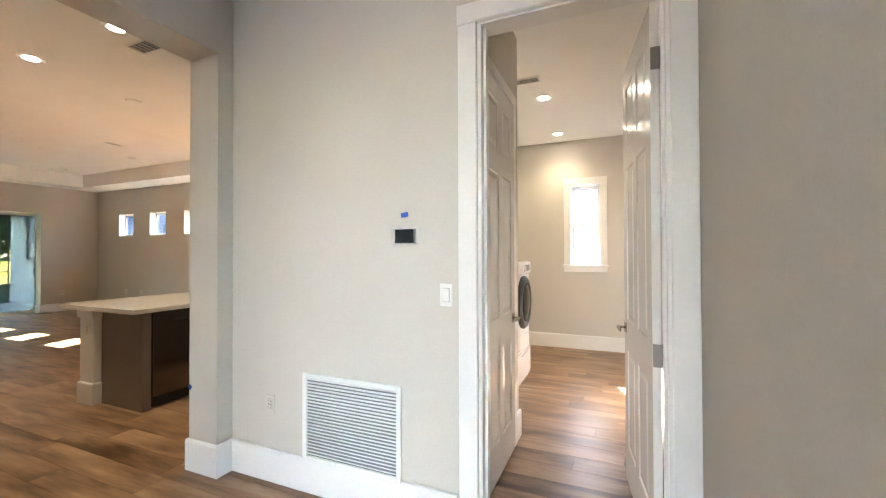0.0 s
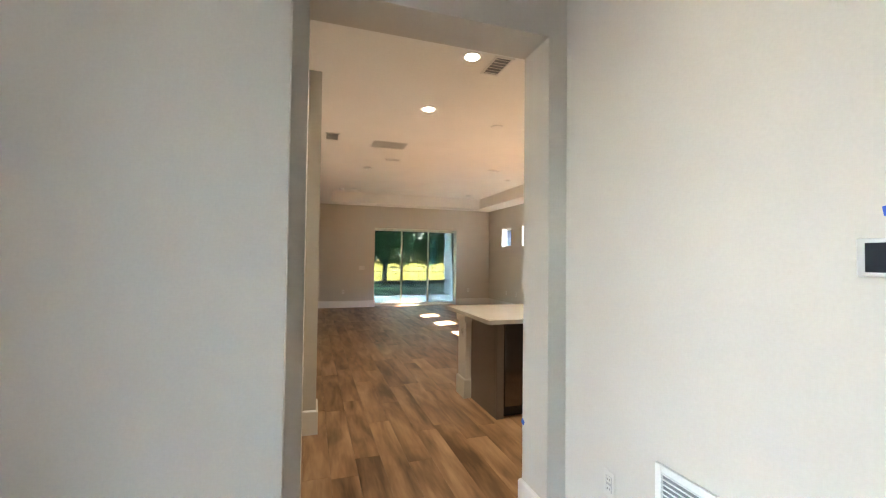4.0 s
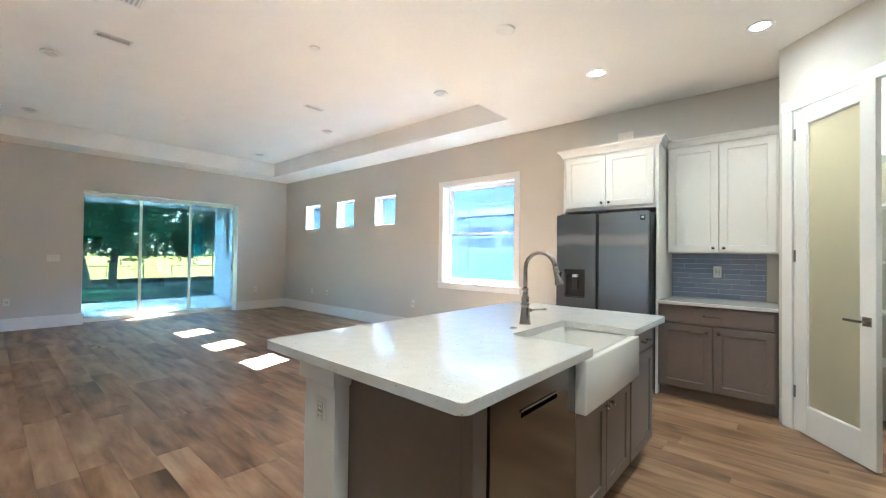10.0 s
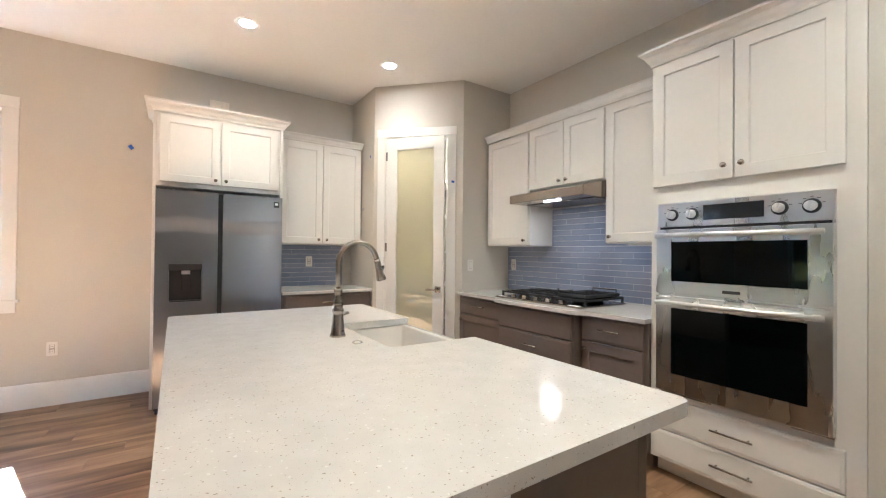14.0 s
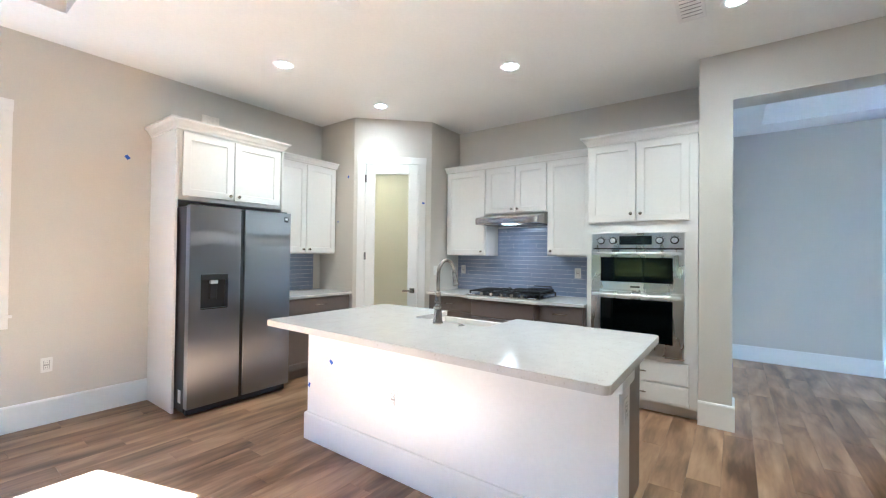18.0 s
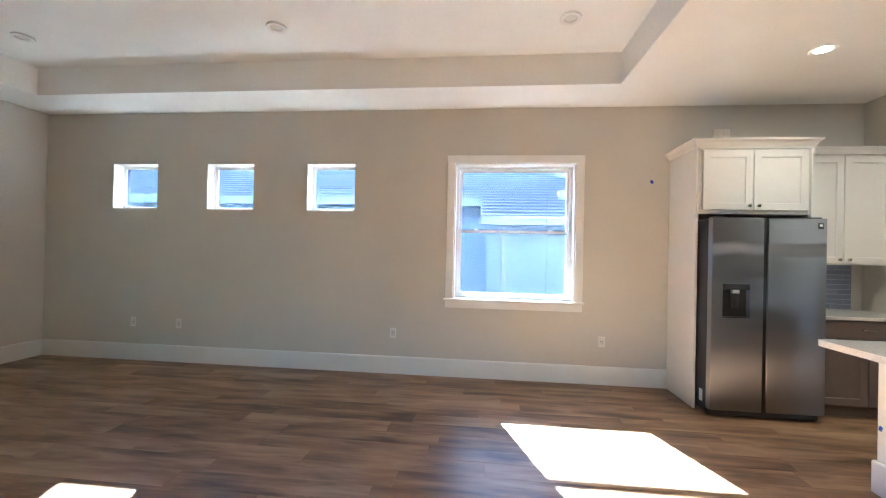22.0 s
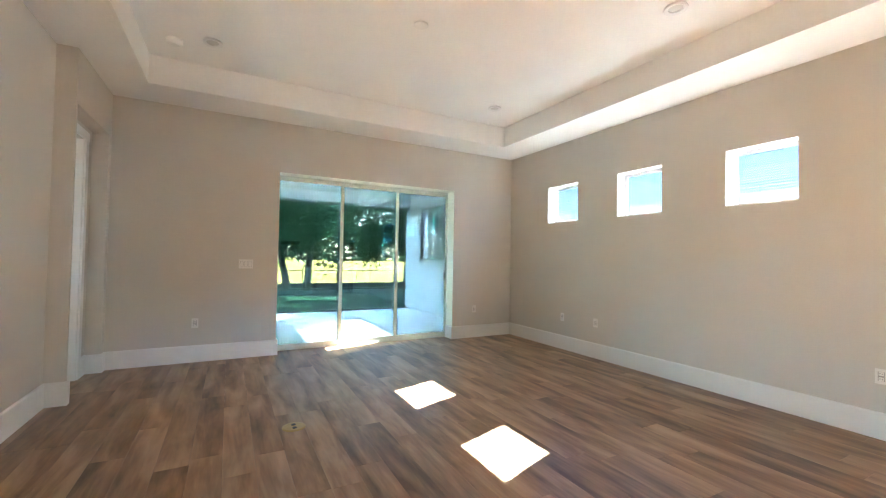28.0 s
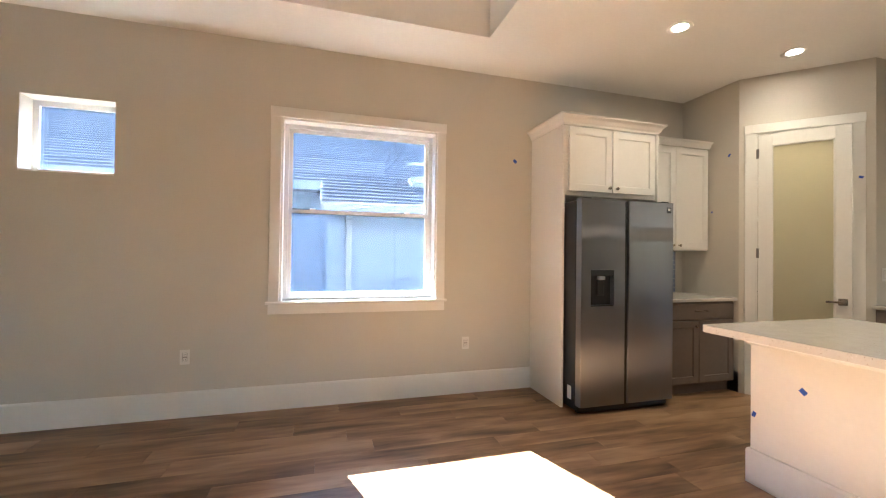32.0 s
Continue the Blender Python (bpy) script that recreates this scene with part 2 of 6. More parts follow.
def brushed(name, colour, rough, stretch, waves=0.0, crease=(0.0, 1.0, 0.0)):
    """Brushed steel: a metal whose gloss runs in fine streaks; crease: heights and depth of a shallow swayed roll in the sheet."""
    m = material(name, colour, rough, 1.0, stretch=stretch)
    nt = m.node_tree
    b = nt.nodes["Principled BSDF"]
    mp = [n for n in nt.nodes if n.type == "MAPPING"][0]
    tx = nt.nodes.new("ShaderNodeTexNoise")
    tx.inputs["Scale"].default_value = 6.0
    tx.inputs["Detail"].default_value = 4.0
    nt.links.new(mp.outputs[0], tx.inputs["Vector"])
    rg = nt.nodes.new("ShaderNodeMapRange")
    rg.inputs["To Min"].default_value, rg.inputs["To Max"].default_value = rough - 0.02, rough + 0.03
    nt.links.new(tx.outputs["Fac"], rg.inputs["Value"])
    nt.links.new(rg.outputs[0], b.inputs["Roughness"])
    if waves > 0:
        b.inputs["Anisotropic"].default_value = 1.0
        tg = nt.nodes.new("ShaderNodeTangent")
        tg.direction_type, tg.axis = "RADIAL", "Z"
        nt.links.new(tg.outputs[0], b.inputs["Tangent"])
        wv = nt.nodes.new("ShaderNodeTexNoise")
        wv.inputs["Scale"].default_value, wv.inputs["Detail"].default_value = 3.0, 1.0
        nt.links.new(mp.outputs[0], wv.inputs["Vector"])
        xyz = nt.nodes.new("ShaderNodeSeparateXYZ")
        nt.links.new(mp.inputs["Vector"].links[0].from_socket, xyz.inputs[0])
        sway = nt.nodes.new("ShaderNodeMath")
        sway.operation = "MULTIPLY_ADD"
        sway.inputs[1].default_value = waves
        nt.links.new(wv.outputs["Fac"], sway.inputs[0])
        nt.links.new(xyz.outputs["Z"], sway.inputs[2])
        dent = nt.nodes.new("ShaderNodeMapRange")
        dent.interpolation_type = "SMOOTHSTEP"
        dent.inputs["From Min"].default_value, dent.inputs["From Max"].default_value = crease[0], crease[1]
        dent.inputs["To Min"].default_value, dent.inputs["To Max"].default_value = crease[2], 0.0
        nt.links.new(sway.outputs[0], dent.inputs["Value"])
        bp = nt.nodes.new("ShaderNodeBump")
        bp.inputs["Strength"].default_value, bp.inputs["Distance"].default_value = 1.0, 1.0
        nt.links.new(dent.outputs[0], bp.inputs["Height"])
        nt.links.new(bp.outputs[0], b.inputs["Normal"])
    return m


def glass_tile(name):
    """Blue-grey glazed tile; each piece has its own shade."""
    m = material(name, (0.2, 0.245, 0.375), 0.08, coat=0.5, bump=0.08, bump_scale=14.0)
    nt = m.node_tree
    b = nt.nodes["Principled BSDF"]
    rnd = nt.nodes.new("ShaderNodeObjectInfo")
    ramp = nt.nodes.new("ShaderNodeValToRGB")
    ramp.color_ramp.elements[0].color = (0.225, 0.262, 0.375, 1)
    ramp.color_ramp.elements[1].color = (0.285, 0.318, 0.435, 1)
    nt.links.new(rnd.outputs["Random"], ramp.inputs[0])
    nt.links.new(ramp.outputs[0], b.inputs["Base Color"])
    return m


def shingle_mat(name):
    m = material(name, (0.225, 0.225, 0.24), 0.9, grain=0.3, grain_scale=9.0, stain=0.2, stain_scale=0.7, bump=0.6, bump_scale=60.0,
                 stretch=(3.0, 1, 1))
    return m


def leaf_mat(name, dark, light):
    m = bpy.data.materials.new(name)
    m.use_nodes = True
    nt = m.node_tree
    b = nt.nodes["Principled BSDF"]
    b.inputs["Roughness"].default_value = 0.6
    b.inputs["Specular IOR Level"].default_value = 0.15
    geo = nt.nodes.new("ShaderNodeNewGeometry")
    ramp = nt.nodes.new("ShaderNodeValToRGB")
    ramp.color_ramp.elements[0].color, ramp.color_ramp.elements[1].color = (*dark, 1), (*light, 1)
    nt.links.new(geo.outputs["Random Per Island"], ramp.inputs[0])
    nt.links.new(ramp.outputs[0], b.inputs["Base Color"])
    b.inputs["Subsurface Weight"].default_value = 0.0
    return m


WALL = material("greige_wall_paint", (0.60, 0.565, 0.505), 0.6, grain=0.02, grain_scale=90, stain=0.025, bump=0.12, bump_scale=260, rough_vary=0.05)
CEIL = material("white_ceiling_paint", (0.86, 0.85, 0.825), 0.8, grain=0.015, stain=0.02, bump=0.25, bump_scale=120)
TRIM = material("white_trim_paint", (0.80, 0.785, 0.76), 0.35, grain=0.012, stain=0.02, bump=0.03, bump_scale=60, rough_vary=0.06)
DOOR_PAINT = material("white_semigloss_door_paint", (0.80, 0.785, 0.76), 0.2, grain=0.012, stain=0.02, bump=0.03, bump_scale=60, rough_vary=0.05)
CAB_WHITE = material("white_cabinet_paint", (0.78, 0.755, 0.715), 0.33, grain=0.012, stain=0.015, bump=0.03, bump_scale=70, rough_vary=0.05)
CAB_TAUPE = material("taupe_cabinet_paint", (0.165, 0.128, 0.108), 0.36, grain=0.04, grain_scale=30, stain=0.05, bump=0.04, bump_scale=80, rough_vary=0.05)
QUARTZ = quartz("white_quartz")
STEEL = brushed("brushed_steel", (0.86, 0.855, 0.845), 0.30, (8, 8, 1))
OVEN_STEEL = brushed("oven_steel", (0.74, 0.735, 0.72), 0.27, (1, 1, 0.25), 0.001, (-9.0, -8.0, 0.0))
SATIN = brushed("satin_handle_steel", (0.80, 0.80, 0.79), 0.38, (8, 8, 1))
# Brown of the mirrored floor and cabinets is put into this steel's colour.
HOOD_STEEL = brushed("brown_reflection_steel", (0.33, 0.29, 0.25), 0.2, (1, 1, 8))
DARK_STEEL = brushed("dark_stainless", (0.30, 0.295, 0.305), 0.37, (1, 1, 0.25), 0.06, (1.46, 1.60, 0.030))
DW_STEEL = brushed("dark_dishwasher_steel", (0.17, 0.158, 0.15), 0.17, (8, 8, 1))
NICKEL = material("brushed_nickel", (0.41, 0.37, 0.325), 0.25, 1.0, stain=0.06, stain_scale=30)
CHROME = material("chrome", (0.75, 0.75, 0.75), 0.08, 1.0)
IRON = material("black_cast_iron", (0.02, 0.02, 0.022), 0.55, grain=0.2, bump=0.3, bump_scale=300)
BLACK_GLASS = material("black_oven_glass", (0.002, 0.003, 0.003), 0.03, spec=0.22)
BLACK = material("black_plastic", (0.015, 0.015, 0.017), 0.4, grain=0.08)
GREY_PLASTIC = material("grey_plastic", (0.25, 0.25, 0.26), 0.4, grain=0.05)
PALE_FILTER = material("pale_grey_filter", (0.56, 0.56, 0.56), 0.8, grain=0.05)
PLASTIC = material("white_plastic", (0.80, 0.79, 0.77), 0.3, stain=0.02)
PORCELAIN = material("white_fireclay", (0.70, 0.67, 0.63), 0.1, coat=0.4, stain=0.015)
PLATE = material("off_white_plate", (0.76, 0.74, 0.70), 0.3, stain=0.02)
PAINTED_PLATE = material("wall_coloured_plate", (0.62, 0.585, 0.525), 0.4, stain=0.02)
PLATE_GAP = material("shadow_grey_plastic", (0.40, 0.38, 0.35), 0.5, stain=0.02)
ENAMEL = material("white_enamel", (0.82, 0.82, 0.82), 0.2, coat=0.3, stain=0.015)
TILE = glass_tile("blue_glass_tile")
GROUT = material("pale_grout", (0.70, 0.71, 0.75), 0.85, grain=0.06, grain_scale=120, bump=0.2)
PLANK = plank_wood("vinyl_plank", False)
PLANK_FAR = plank_wood("vinyl_plank_joined", True)
JOINT = material("plank_joint", (0.11, 0.068, 0.042), 0.8, grain=0.15)
VINYL = material("white_vinyl_frame", (0.72, 0.72, 0.73), 0.35, stain=0.02)
ALMOND = material("almond_aluminium", (0.70, 0.72, 0.63), 0.38, stain=0.03)
# Liners paler than the wall: daylight on the returns is put into the colour.
LIT_REVEAL = material("cream_reveal_paint_with_daylight", (0.84, 0.86, 0.74), 0.5, grain=0.015, stain=0.02)
# Pane tints dim the outdoors to suit indoor exposure; ENTRY_PANE also warms it.
DIM_PANE = pane_glass("view_dimming_pane", (0.23, 0.25, 0.278))
BRIGHT_PANE = pane_glass("lightly_dimming_laundry_pane", (0.50, 0.52, 0.54))
ENTRY_PANE = pane_glass("warm_tinted_entry_pane", (0.73, 0.65, 0.60))
GREEN_PANE = pane_glass("green_tinted_pane", (0.235, 0.25, 0.235), 1.52, (0.20, 0.95, 0.86))
SCREEN_CLOTH = screen_cloth("grey_screen_cloth", (0.42, 0.44, 0.46), 0.20)
FROST = frosted_glass("frosted_pane", (0.86, 0.81, 0.63))
TAPE = material("blue_painters_tape", (0.02, 0.09, 0.52), 0.6, grain=0.08)
BRASS = material("brass", (0.42, 0.29, 0.12), 0.32, 1.0, stain=0.08, stain_scale=20)
BRONZE = material("dark_bronze_screen_frame", (0.02, 0.02, 0.02), 0.45, grain=0.1)
HINGE = material("satin_hinge", (0.26, 0.24, 0.23), 0.35, 1.0, stain=0.06)
CARD = material("pale_board", (0.78, 0.72, 0.64), 0.8, grain=0.06)
LAMP_ON = glowing("lit_led_disc", (1.0, 0.86, 0.68), 1.6)
LENS_OFF = material("unlit_frosted_lens", (0.66, 0.65, 0.62), 0.5, stain=0.02)
HOOD_ON = glowing("lit_hood_strip", (1.0, 0.88, 0.76), 0.3)
# Opaque blue-grey stands in for sky reflected in the neighbour's glass.
HOUSE_PANE = material("painted_reflection_pane", (0.08, 0.11, 0.15), 0.06, coat=0.5)
SCREEN = material("dark_display", (0.012, 0.014, 0.018), 0.06, coat=0.5)
INK = material("dark_print", (0.06, 0.06, 0.065), 0.5)
STUCCO = material("pale_blue_stucco", (0.52, 0.60, 0.71), 0.9, grain=0.04, grain_scale=60, stain=0.05, bump=0.4, bump_scale=90)
# White stucco in two tones: wall greyed for shade, soffit lightened for floor bounce.
LANAI_WALL = material("shade_greyed_lanai_stucco", (0.64, 0.65, 0.66), 0.85, grain=0.02, grain_scale=60, stain=0.03, bump=0.4, bump_scale=90)
LIT_SOFFIT = material("bounce_lit_lanai_soffit", (0.84, 0.84, 0.83), 0.8, grain=0.02, grain_scale=60, stain=0.03, bump=0.3, bump_scale=90)
CONCRETE = material("pale_painted_slab", (0.80, 0.80, 0.79), 0.6, grain=0.03, grain_scale=80, stain=0.04, bump=0.15, bump_scale=150)
SHINGLE = shingle_mat("grey_shingle")
FASCIA = material("white_fascia", (0.70, 0.70, 0.70), 0.5, stain=0.02)
BARK = material("oak_bark", (0.07, 0.055, 0.042), 0.95, grain=0.4, grain_scale=12, stain=0.2, bump=0.9, bump_scale=30, stretch=(1, 1, 0.3))
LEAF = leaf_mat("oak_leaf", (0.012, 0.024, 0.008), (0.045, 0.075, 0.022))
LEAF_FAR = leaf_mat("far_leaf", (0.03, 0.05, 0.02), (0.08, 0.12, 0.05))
# Lawn green is darkened to hold the shade of the oaks.
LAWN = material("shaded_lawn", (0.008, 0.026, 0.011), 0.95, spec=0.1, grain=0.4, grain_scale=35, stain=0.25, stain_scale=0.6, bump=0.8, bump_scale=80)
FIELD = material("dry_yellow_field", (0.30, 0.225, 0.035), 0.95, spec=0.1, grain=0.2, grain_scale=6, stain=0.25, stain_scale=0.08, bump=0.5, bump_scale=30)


# ---- building helpers ----
INVERSE = {}


def thing(name, at, label, category, group="", kind=""):
    """An Empty at the thing's base. at: a place (parts in world metres) or a pose (parts in its own metres)."""
    ob = new(name)
    ob.empty_display_size = 0.1
    if isinstance(at, Matrix):
        ob.matrix_basis = at
    else:
        ob.location = at
        INVERSE[ob.name] = Matrix.Translation(-Vector(at))
    return tagged(ob, label, category, group, kind)


def part(name, bm, mat, parent=None, label="", smooth=False):
    bmesh.ops.recalc_face_normals(bm, faces=bm.faces)
    me = bpy.data.meshes.new(name)
    bm.to_mesh(me)
    bm.free()
    me.materials.append(mat)
    if smooth:
        me.shade_smooth()
    ob = new(name, me)
    if parent is not None:
        ob.parent = parent
        if parent.name in INVERSE:
            ob.matrix_parent_inverse = INVERSE[parent.name]
    if label:
        ob["label"] = label
    return ob


def solo(name, bm, mat, label, category, group="", kind="", smooth=False):
    return tagged(part(name, bm, mat, smooth=smooth), label, category, group, kind)


def add_box(bm, x0, x1, y0, y1, z0, z1):
    x0, x1, y0, y1, z0, z1 = min(x0, x1), max(x0, x1), min(y0, y1), max(y0, y1), min(z0, z1), max(z0, z1)
    v = [bm.verts.new((x, y, z)) for x in (x0, x1) for y in (y0, y1) for z in (z0, z1)]
    for q in ((0, 1, 3, 2), (4, 6, 7, 5), (0, 4, 5, 1), (2, 3, 7, 6), (0, 2, 6, 4), (1, 5, 7, 3)):
        bm.faces.new([v[i] for i in q])


def box(x0, x1, y0, y1, z0, z1, bevel=0.0, seg=1):
    bm = bmesh.new()
    add_box(bm, x0, x1, y0, y1, z0, z1)
    if bevel > 0:
        bmesh.ops.bevel(bm, geom=bm.edges[:], offset=bevel, segments=seg, affect="EDGES", profile=0.5)
    return bm


def prism(points, z0, z1, bevel=0.0):
    """An upright prism on a plan outline."""
    bm = bmesh.new()
    low = [bm.verts.new((x, y, z0)) for x, y in points]
    high = [bm.verts.new((x, y, z1)) for x, y in points]
    bm.faces.new(low[::-1])
    bm.faces.new(high)
    n = len(points)
    for i in range(n):
        bm.faces.new((low[i], low[(i + 1) % n], high[(i + 1) % n], high[i]))
    if bevel > 0:
        bmesh.ops.bevel(bm, geom=bm.edges[:], offset=bevel, segments=2, affect="EDGES", profile=0.5)
    return bm


def lathe(profile, seg=20, m=None):
    """A turned solid: (radius, height) round local z."""
    bm = bmesh.new()
    rings = []
    for r, z in profile:
        if r < 1e-5:
            rings.append([bm.verts.new((0, 0, z))])
        else:
            rings.append([bm.verts.new((r * math.cos(2 * math.pi * i / seg), r * math.sin(2 * math.pi * i / seg), z)) for i in range(seg)])
    for a, b in zip(rings, rings[1:]):
        for i in range(seg):
            j = (i + 1) % seg
            if len(a) == 1 and len(b) == 1:
                continue
            if len(a) == 1:
                bm.faces.new((a[0], b[i], b[j]))
            elif len(b) == 1:
                bm.faces.new((a[i], a[j], b[0]))
            else:
                bm.faces.new((a[i], a[j], b[j], b[i]))
    for ring in (rings[0], rings[-1]):
        if len(ring) > 2:
            bm.faces.new(ring)
    if m is not None:
        bm.transform(m)
    return bm


def tube(points, radii, seg=10):
    """A round bar along a line of points; radii: one or one a point."""
    bm = bmesh.new()
    pts = [Vector(p) for p in points]
    if not isinstance(radii, (list, tuple)):
        radii = [radii] * len(pts)
    rings, side = [], None
    for i, p in enumerate(pts):
        d = (pts[min(i + 1, len(pts) - 1)] - pts[max(i - 1, 0)]).normalized()
        if side is None:
            side = d.orthogonal().normalized()
        side = (side - d * side.dot(d)).normalized()
        up = d.cross(side)
        rings.append([bm.verts.new(p + radii[i] * (math.cos(a) * side + math.sin(a) * up)) for a in (2 * math.pi * k / seg for k in range(seg))])
    for a, b in zip(rings, rings[1:]):
        for k in range(seg):
            bm.faces.new((a[k], a[(k + 1) % seg], b[(k + 1) % seg], b[k]))
    bm.faces.new(rings[0][::-1])
    bm.faces.new(rings[-1])
    return bm


def sweep(path, profile, closed=False):
    """A moulding: profile points (out, z) carried along a plan line with mitred corners; out is to the left of the way."""
    bm = bmesh.new()
    n = len(path)
    pts = [Vector(p) for p in path]
    sections = []
    for i in range(n):
        before = (pts[i] - pts[i - 1]).normalized() if (i > 0 or closed) else None
        after = (pts[(i + 1) % n] - pts[i]).normalized() if (i < n - 1 or closed) else None
        if before is None:
            before = after
        if after is None:
            after = before
        na, nb = Vector((-before.y, before.x)), Vector((-after.y, after.x))
        mitre = (na + nb) / (1 + na.dot(nb))
        sections.append([bm.verts.new((pts[i].x + mitre.x * o, pts[i].y + mitre.y * o, z)) for o, z in profile])
    k = len(profile)
    for i in range(n if closed else n - 1):
        a, b = sections[i], sections[(i + 1) % n]
        for j in range(k):
            bm.faces.new((a[j], b[j], b[(j + 1) % k], a[(j + 1) % k]))
    if not closed:
        bm.faces.new(sections[0][::-1])
        bm.faces.new(sections[-1])
    return bm


def holed(along, fixed0, fixed1, u0, u1, z0, z1, holes):
    """A wall along x or y, between fixed0 and fixed1 thick, with openings (u0, u1, z0, z1) right through it."""
    bm = bmesh.new()
    us = sorted({u0, u1, *[h[0] for h in holes], *[h[1] for h in holes]})
    zs = sorted({z0, z1, *[h[2] for h in holes], *[h[3] for h in holes]})
    us, zs = [u for u in us if u0 <= u <= u1], [z for z in zs if z0 <= z <= z1]

    def at(u, f, z):
        return (u, f, z) if along == "x" else (f, u, z)

    def solid(i, j):
        if not (0 <= i < len(us) - 1 and 0 <= j < len(zs) - 1):
            return False
        u, z = (us[i] + us[i + 1]) / 2, (zs[j] + zs[j + 1]) / 2
        return not any(h[0] < u < h[1] and h[2] < z < h[3] for h in holes)

    def quad(*corners):
        bm.faces.new([bm.verts.new(c) for c in corners])

    for i in range(len(us) - 1):
        for j in range(len(zs) - 1):
            if not solid(i, j):
                continue
            a, b, c, d = us[i], us[i + 1], zs[j], zs[j + 1]
            for f in (fixed0, fixed1):
                quad(at(a, f, c), at(b, f, c), at(b, f, d), at(a, f, d))
            for di, dj, p, q in ((-1, 0, (a, c), (a, d)), (1, 0, (b, c), (b, d)), (0, -1, (a, c), (b, c)), (0, 1, (a, d), (b, d))):
                if not solid(i + di, j + dj):
                    quad(at(p[0], fixed0, p[1]), at(q[0], fixed0, q[1]), at(q[0], fixed1, q[1]), at(p[0], fixed1, p[1]))
    bmesh.ops.remove_doubles(bm, verts=bm.verts[:], dist=1e-5)
    return bm


def panelled(w, h, t, panels, profile, both=False):
    """A door leaf, x 0..w, z 0..h, front at y 0 facing -y: flat rails with panels; profile: (inset, depth) steps of a panel's edge."""
    bm = bmesh.new()
    c = 0.0025
    xs = sorted({c, w - c, *[p[0] for p in panels], *[p[1] for p in panels]})
    zs = sorted({c, h - c, *[p[2] for p in panels], *[p[3] for p in panels]})

    def face(*co):
        bm.faces.new([bm.verts.new(v) for v in co])

    for front in ((True, False) if both else (True,)):
        def y(depth):
            return depth if front else t - depth
        for i in range(len(xs) - 1):
            for j in range(len(zs) - 1):
                mx, mz = (xs[i] + xs[i + 1]) / 2, (zs[j] + zs[j + 1]) / 2
                if any(p[0] < mx < p[1] and p[2] < mz < p[3] for p in panels):
                    continue
                face((xs[i], y(0), zs[j]), (xs[i + 1], y(0), zs[j]), (xs[i + 1], y(0), zs[j + 1]), (xs[i], y(0), zs[j + 1]))
        for x0, x1, z0, z1 in panels:
            rings = [[(x0 + i, y(d), z0 + i), (x1 - i, y(d), z0 + i), (x1 - i, y(d), z1 - i), (x0 + i, y(d), z1 - i)] for i, d in ((0, 0), *profile)]
            for a, b in zip(rings, rings[1:]):
                for k in range(4):
                    face(a[k], a[(k + 1) % 4], b[(k + 1) % 4], b[k])
            face(*rings[-1])
        edge = [(c, y(0), c), (w - c, y(0), c), (w - c, y(0), h - c), (c, y(0), h - c)]
        side = [(0, y(c), 0), (w, y(c), 0), (w, y(c), h), (0, y(c), h)]
        for k in range(4):
            face(edge[k], edge[(k + 1) % 4], side[(k + 1) % 4], side[k])
    back = t - c if both else t
    lo = [(0, c, 0), (w, c, 0), (w, c, h), (0, c, h)]
    hi = [(x, back, z) for x, _, z in lo]
    for k in range(4):
        face(lo[k], lo[(k + 1) % 4], hi[(k + 1) % 4], hi[k])
    if not both:
        face(*hi)
    bmesh.ops.remove_doubles(bm, verts=bm.verts[:], dist=1e-5)
    return bm


SHAKER = ((0.0, 0.005), (0.005, 0.009), (0.009, 0.009))
RAISED = ((0.008, 0.007), (0.022, 0.007), (0.045, 0.002))


def shaker(w, h, rail=0.062):
    return panelled(w, h, 0.02, [(rail, w - rail, rail, h - rail)], SHAKER)


def knob(x, z, parent, mat):
    part("knob", lathe([(0.0, 0.030), (0.010, 0.029), (0.0145, 0.024), (0.0145, 0.019), (0.007, 0.014), (0.0055, 0.004), (0.009, 0.002), (0.009, 0.0)], 16,
                       pose(x, 0, z, 90)), mat, parent, "brushed nickel knob", smooth=True)


def bar_pull(x, z, length, parent, mat, upright=False):
    h = length / 2
    bm = tube([(-h, -0.03, 0), (h, -0.03, 0)], 0.0055, 10)
    for s in (-0.75, 0.75):
        more = tube([(s * h, 0, 0), (s * h, -0.03, 0)], 0.0045, 8)
        me = bpy.data.meshes.new("stub")
        more.to_mesh(me)
        more.free()
        bm.from_mesh(me)
        bpy.data.meshes.remove(me)
    bm.transform(pose(x, 0, z, 0, 90 if upright else 0, 0))
    part("bar_pull", bm, mat, parent, "slim brushed nickel bar pull", smooth=True)


def merged(*bms):
    out = bmesh.new()
    for b in bms:
        me = bpy.data.meshes.new("m")
        b.to_mesh(me)
        b.free()
        out.from_mesh(me)
        bpy.data.meshes.remove(me)
    return out


def local(bm, m):
    bm.transform(m)
    return bm


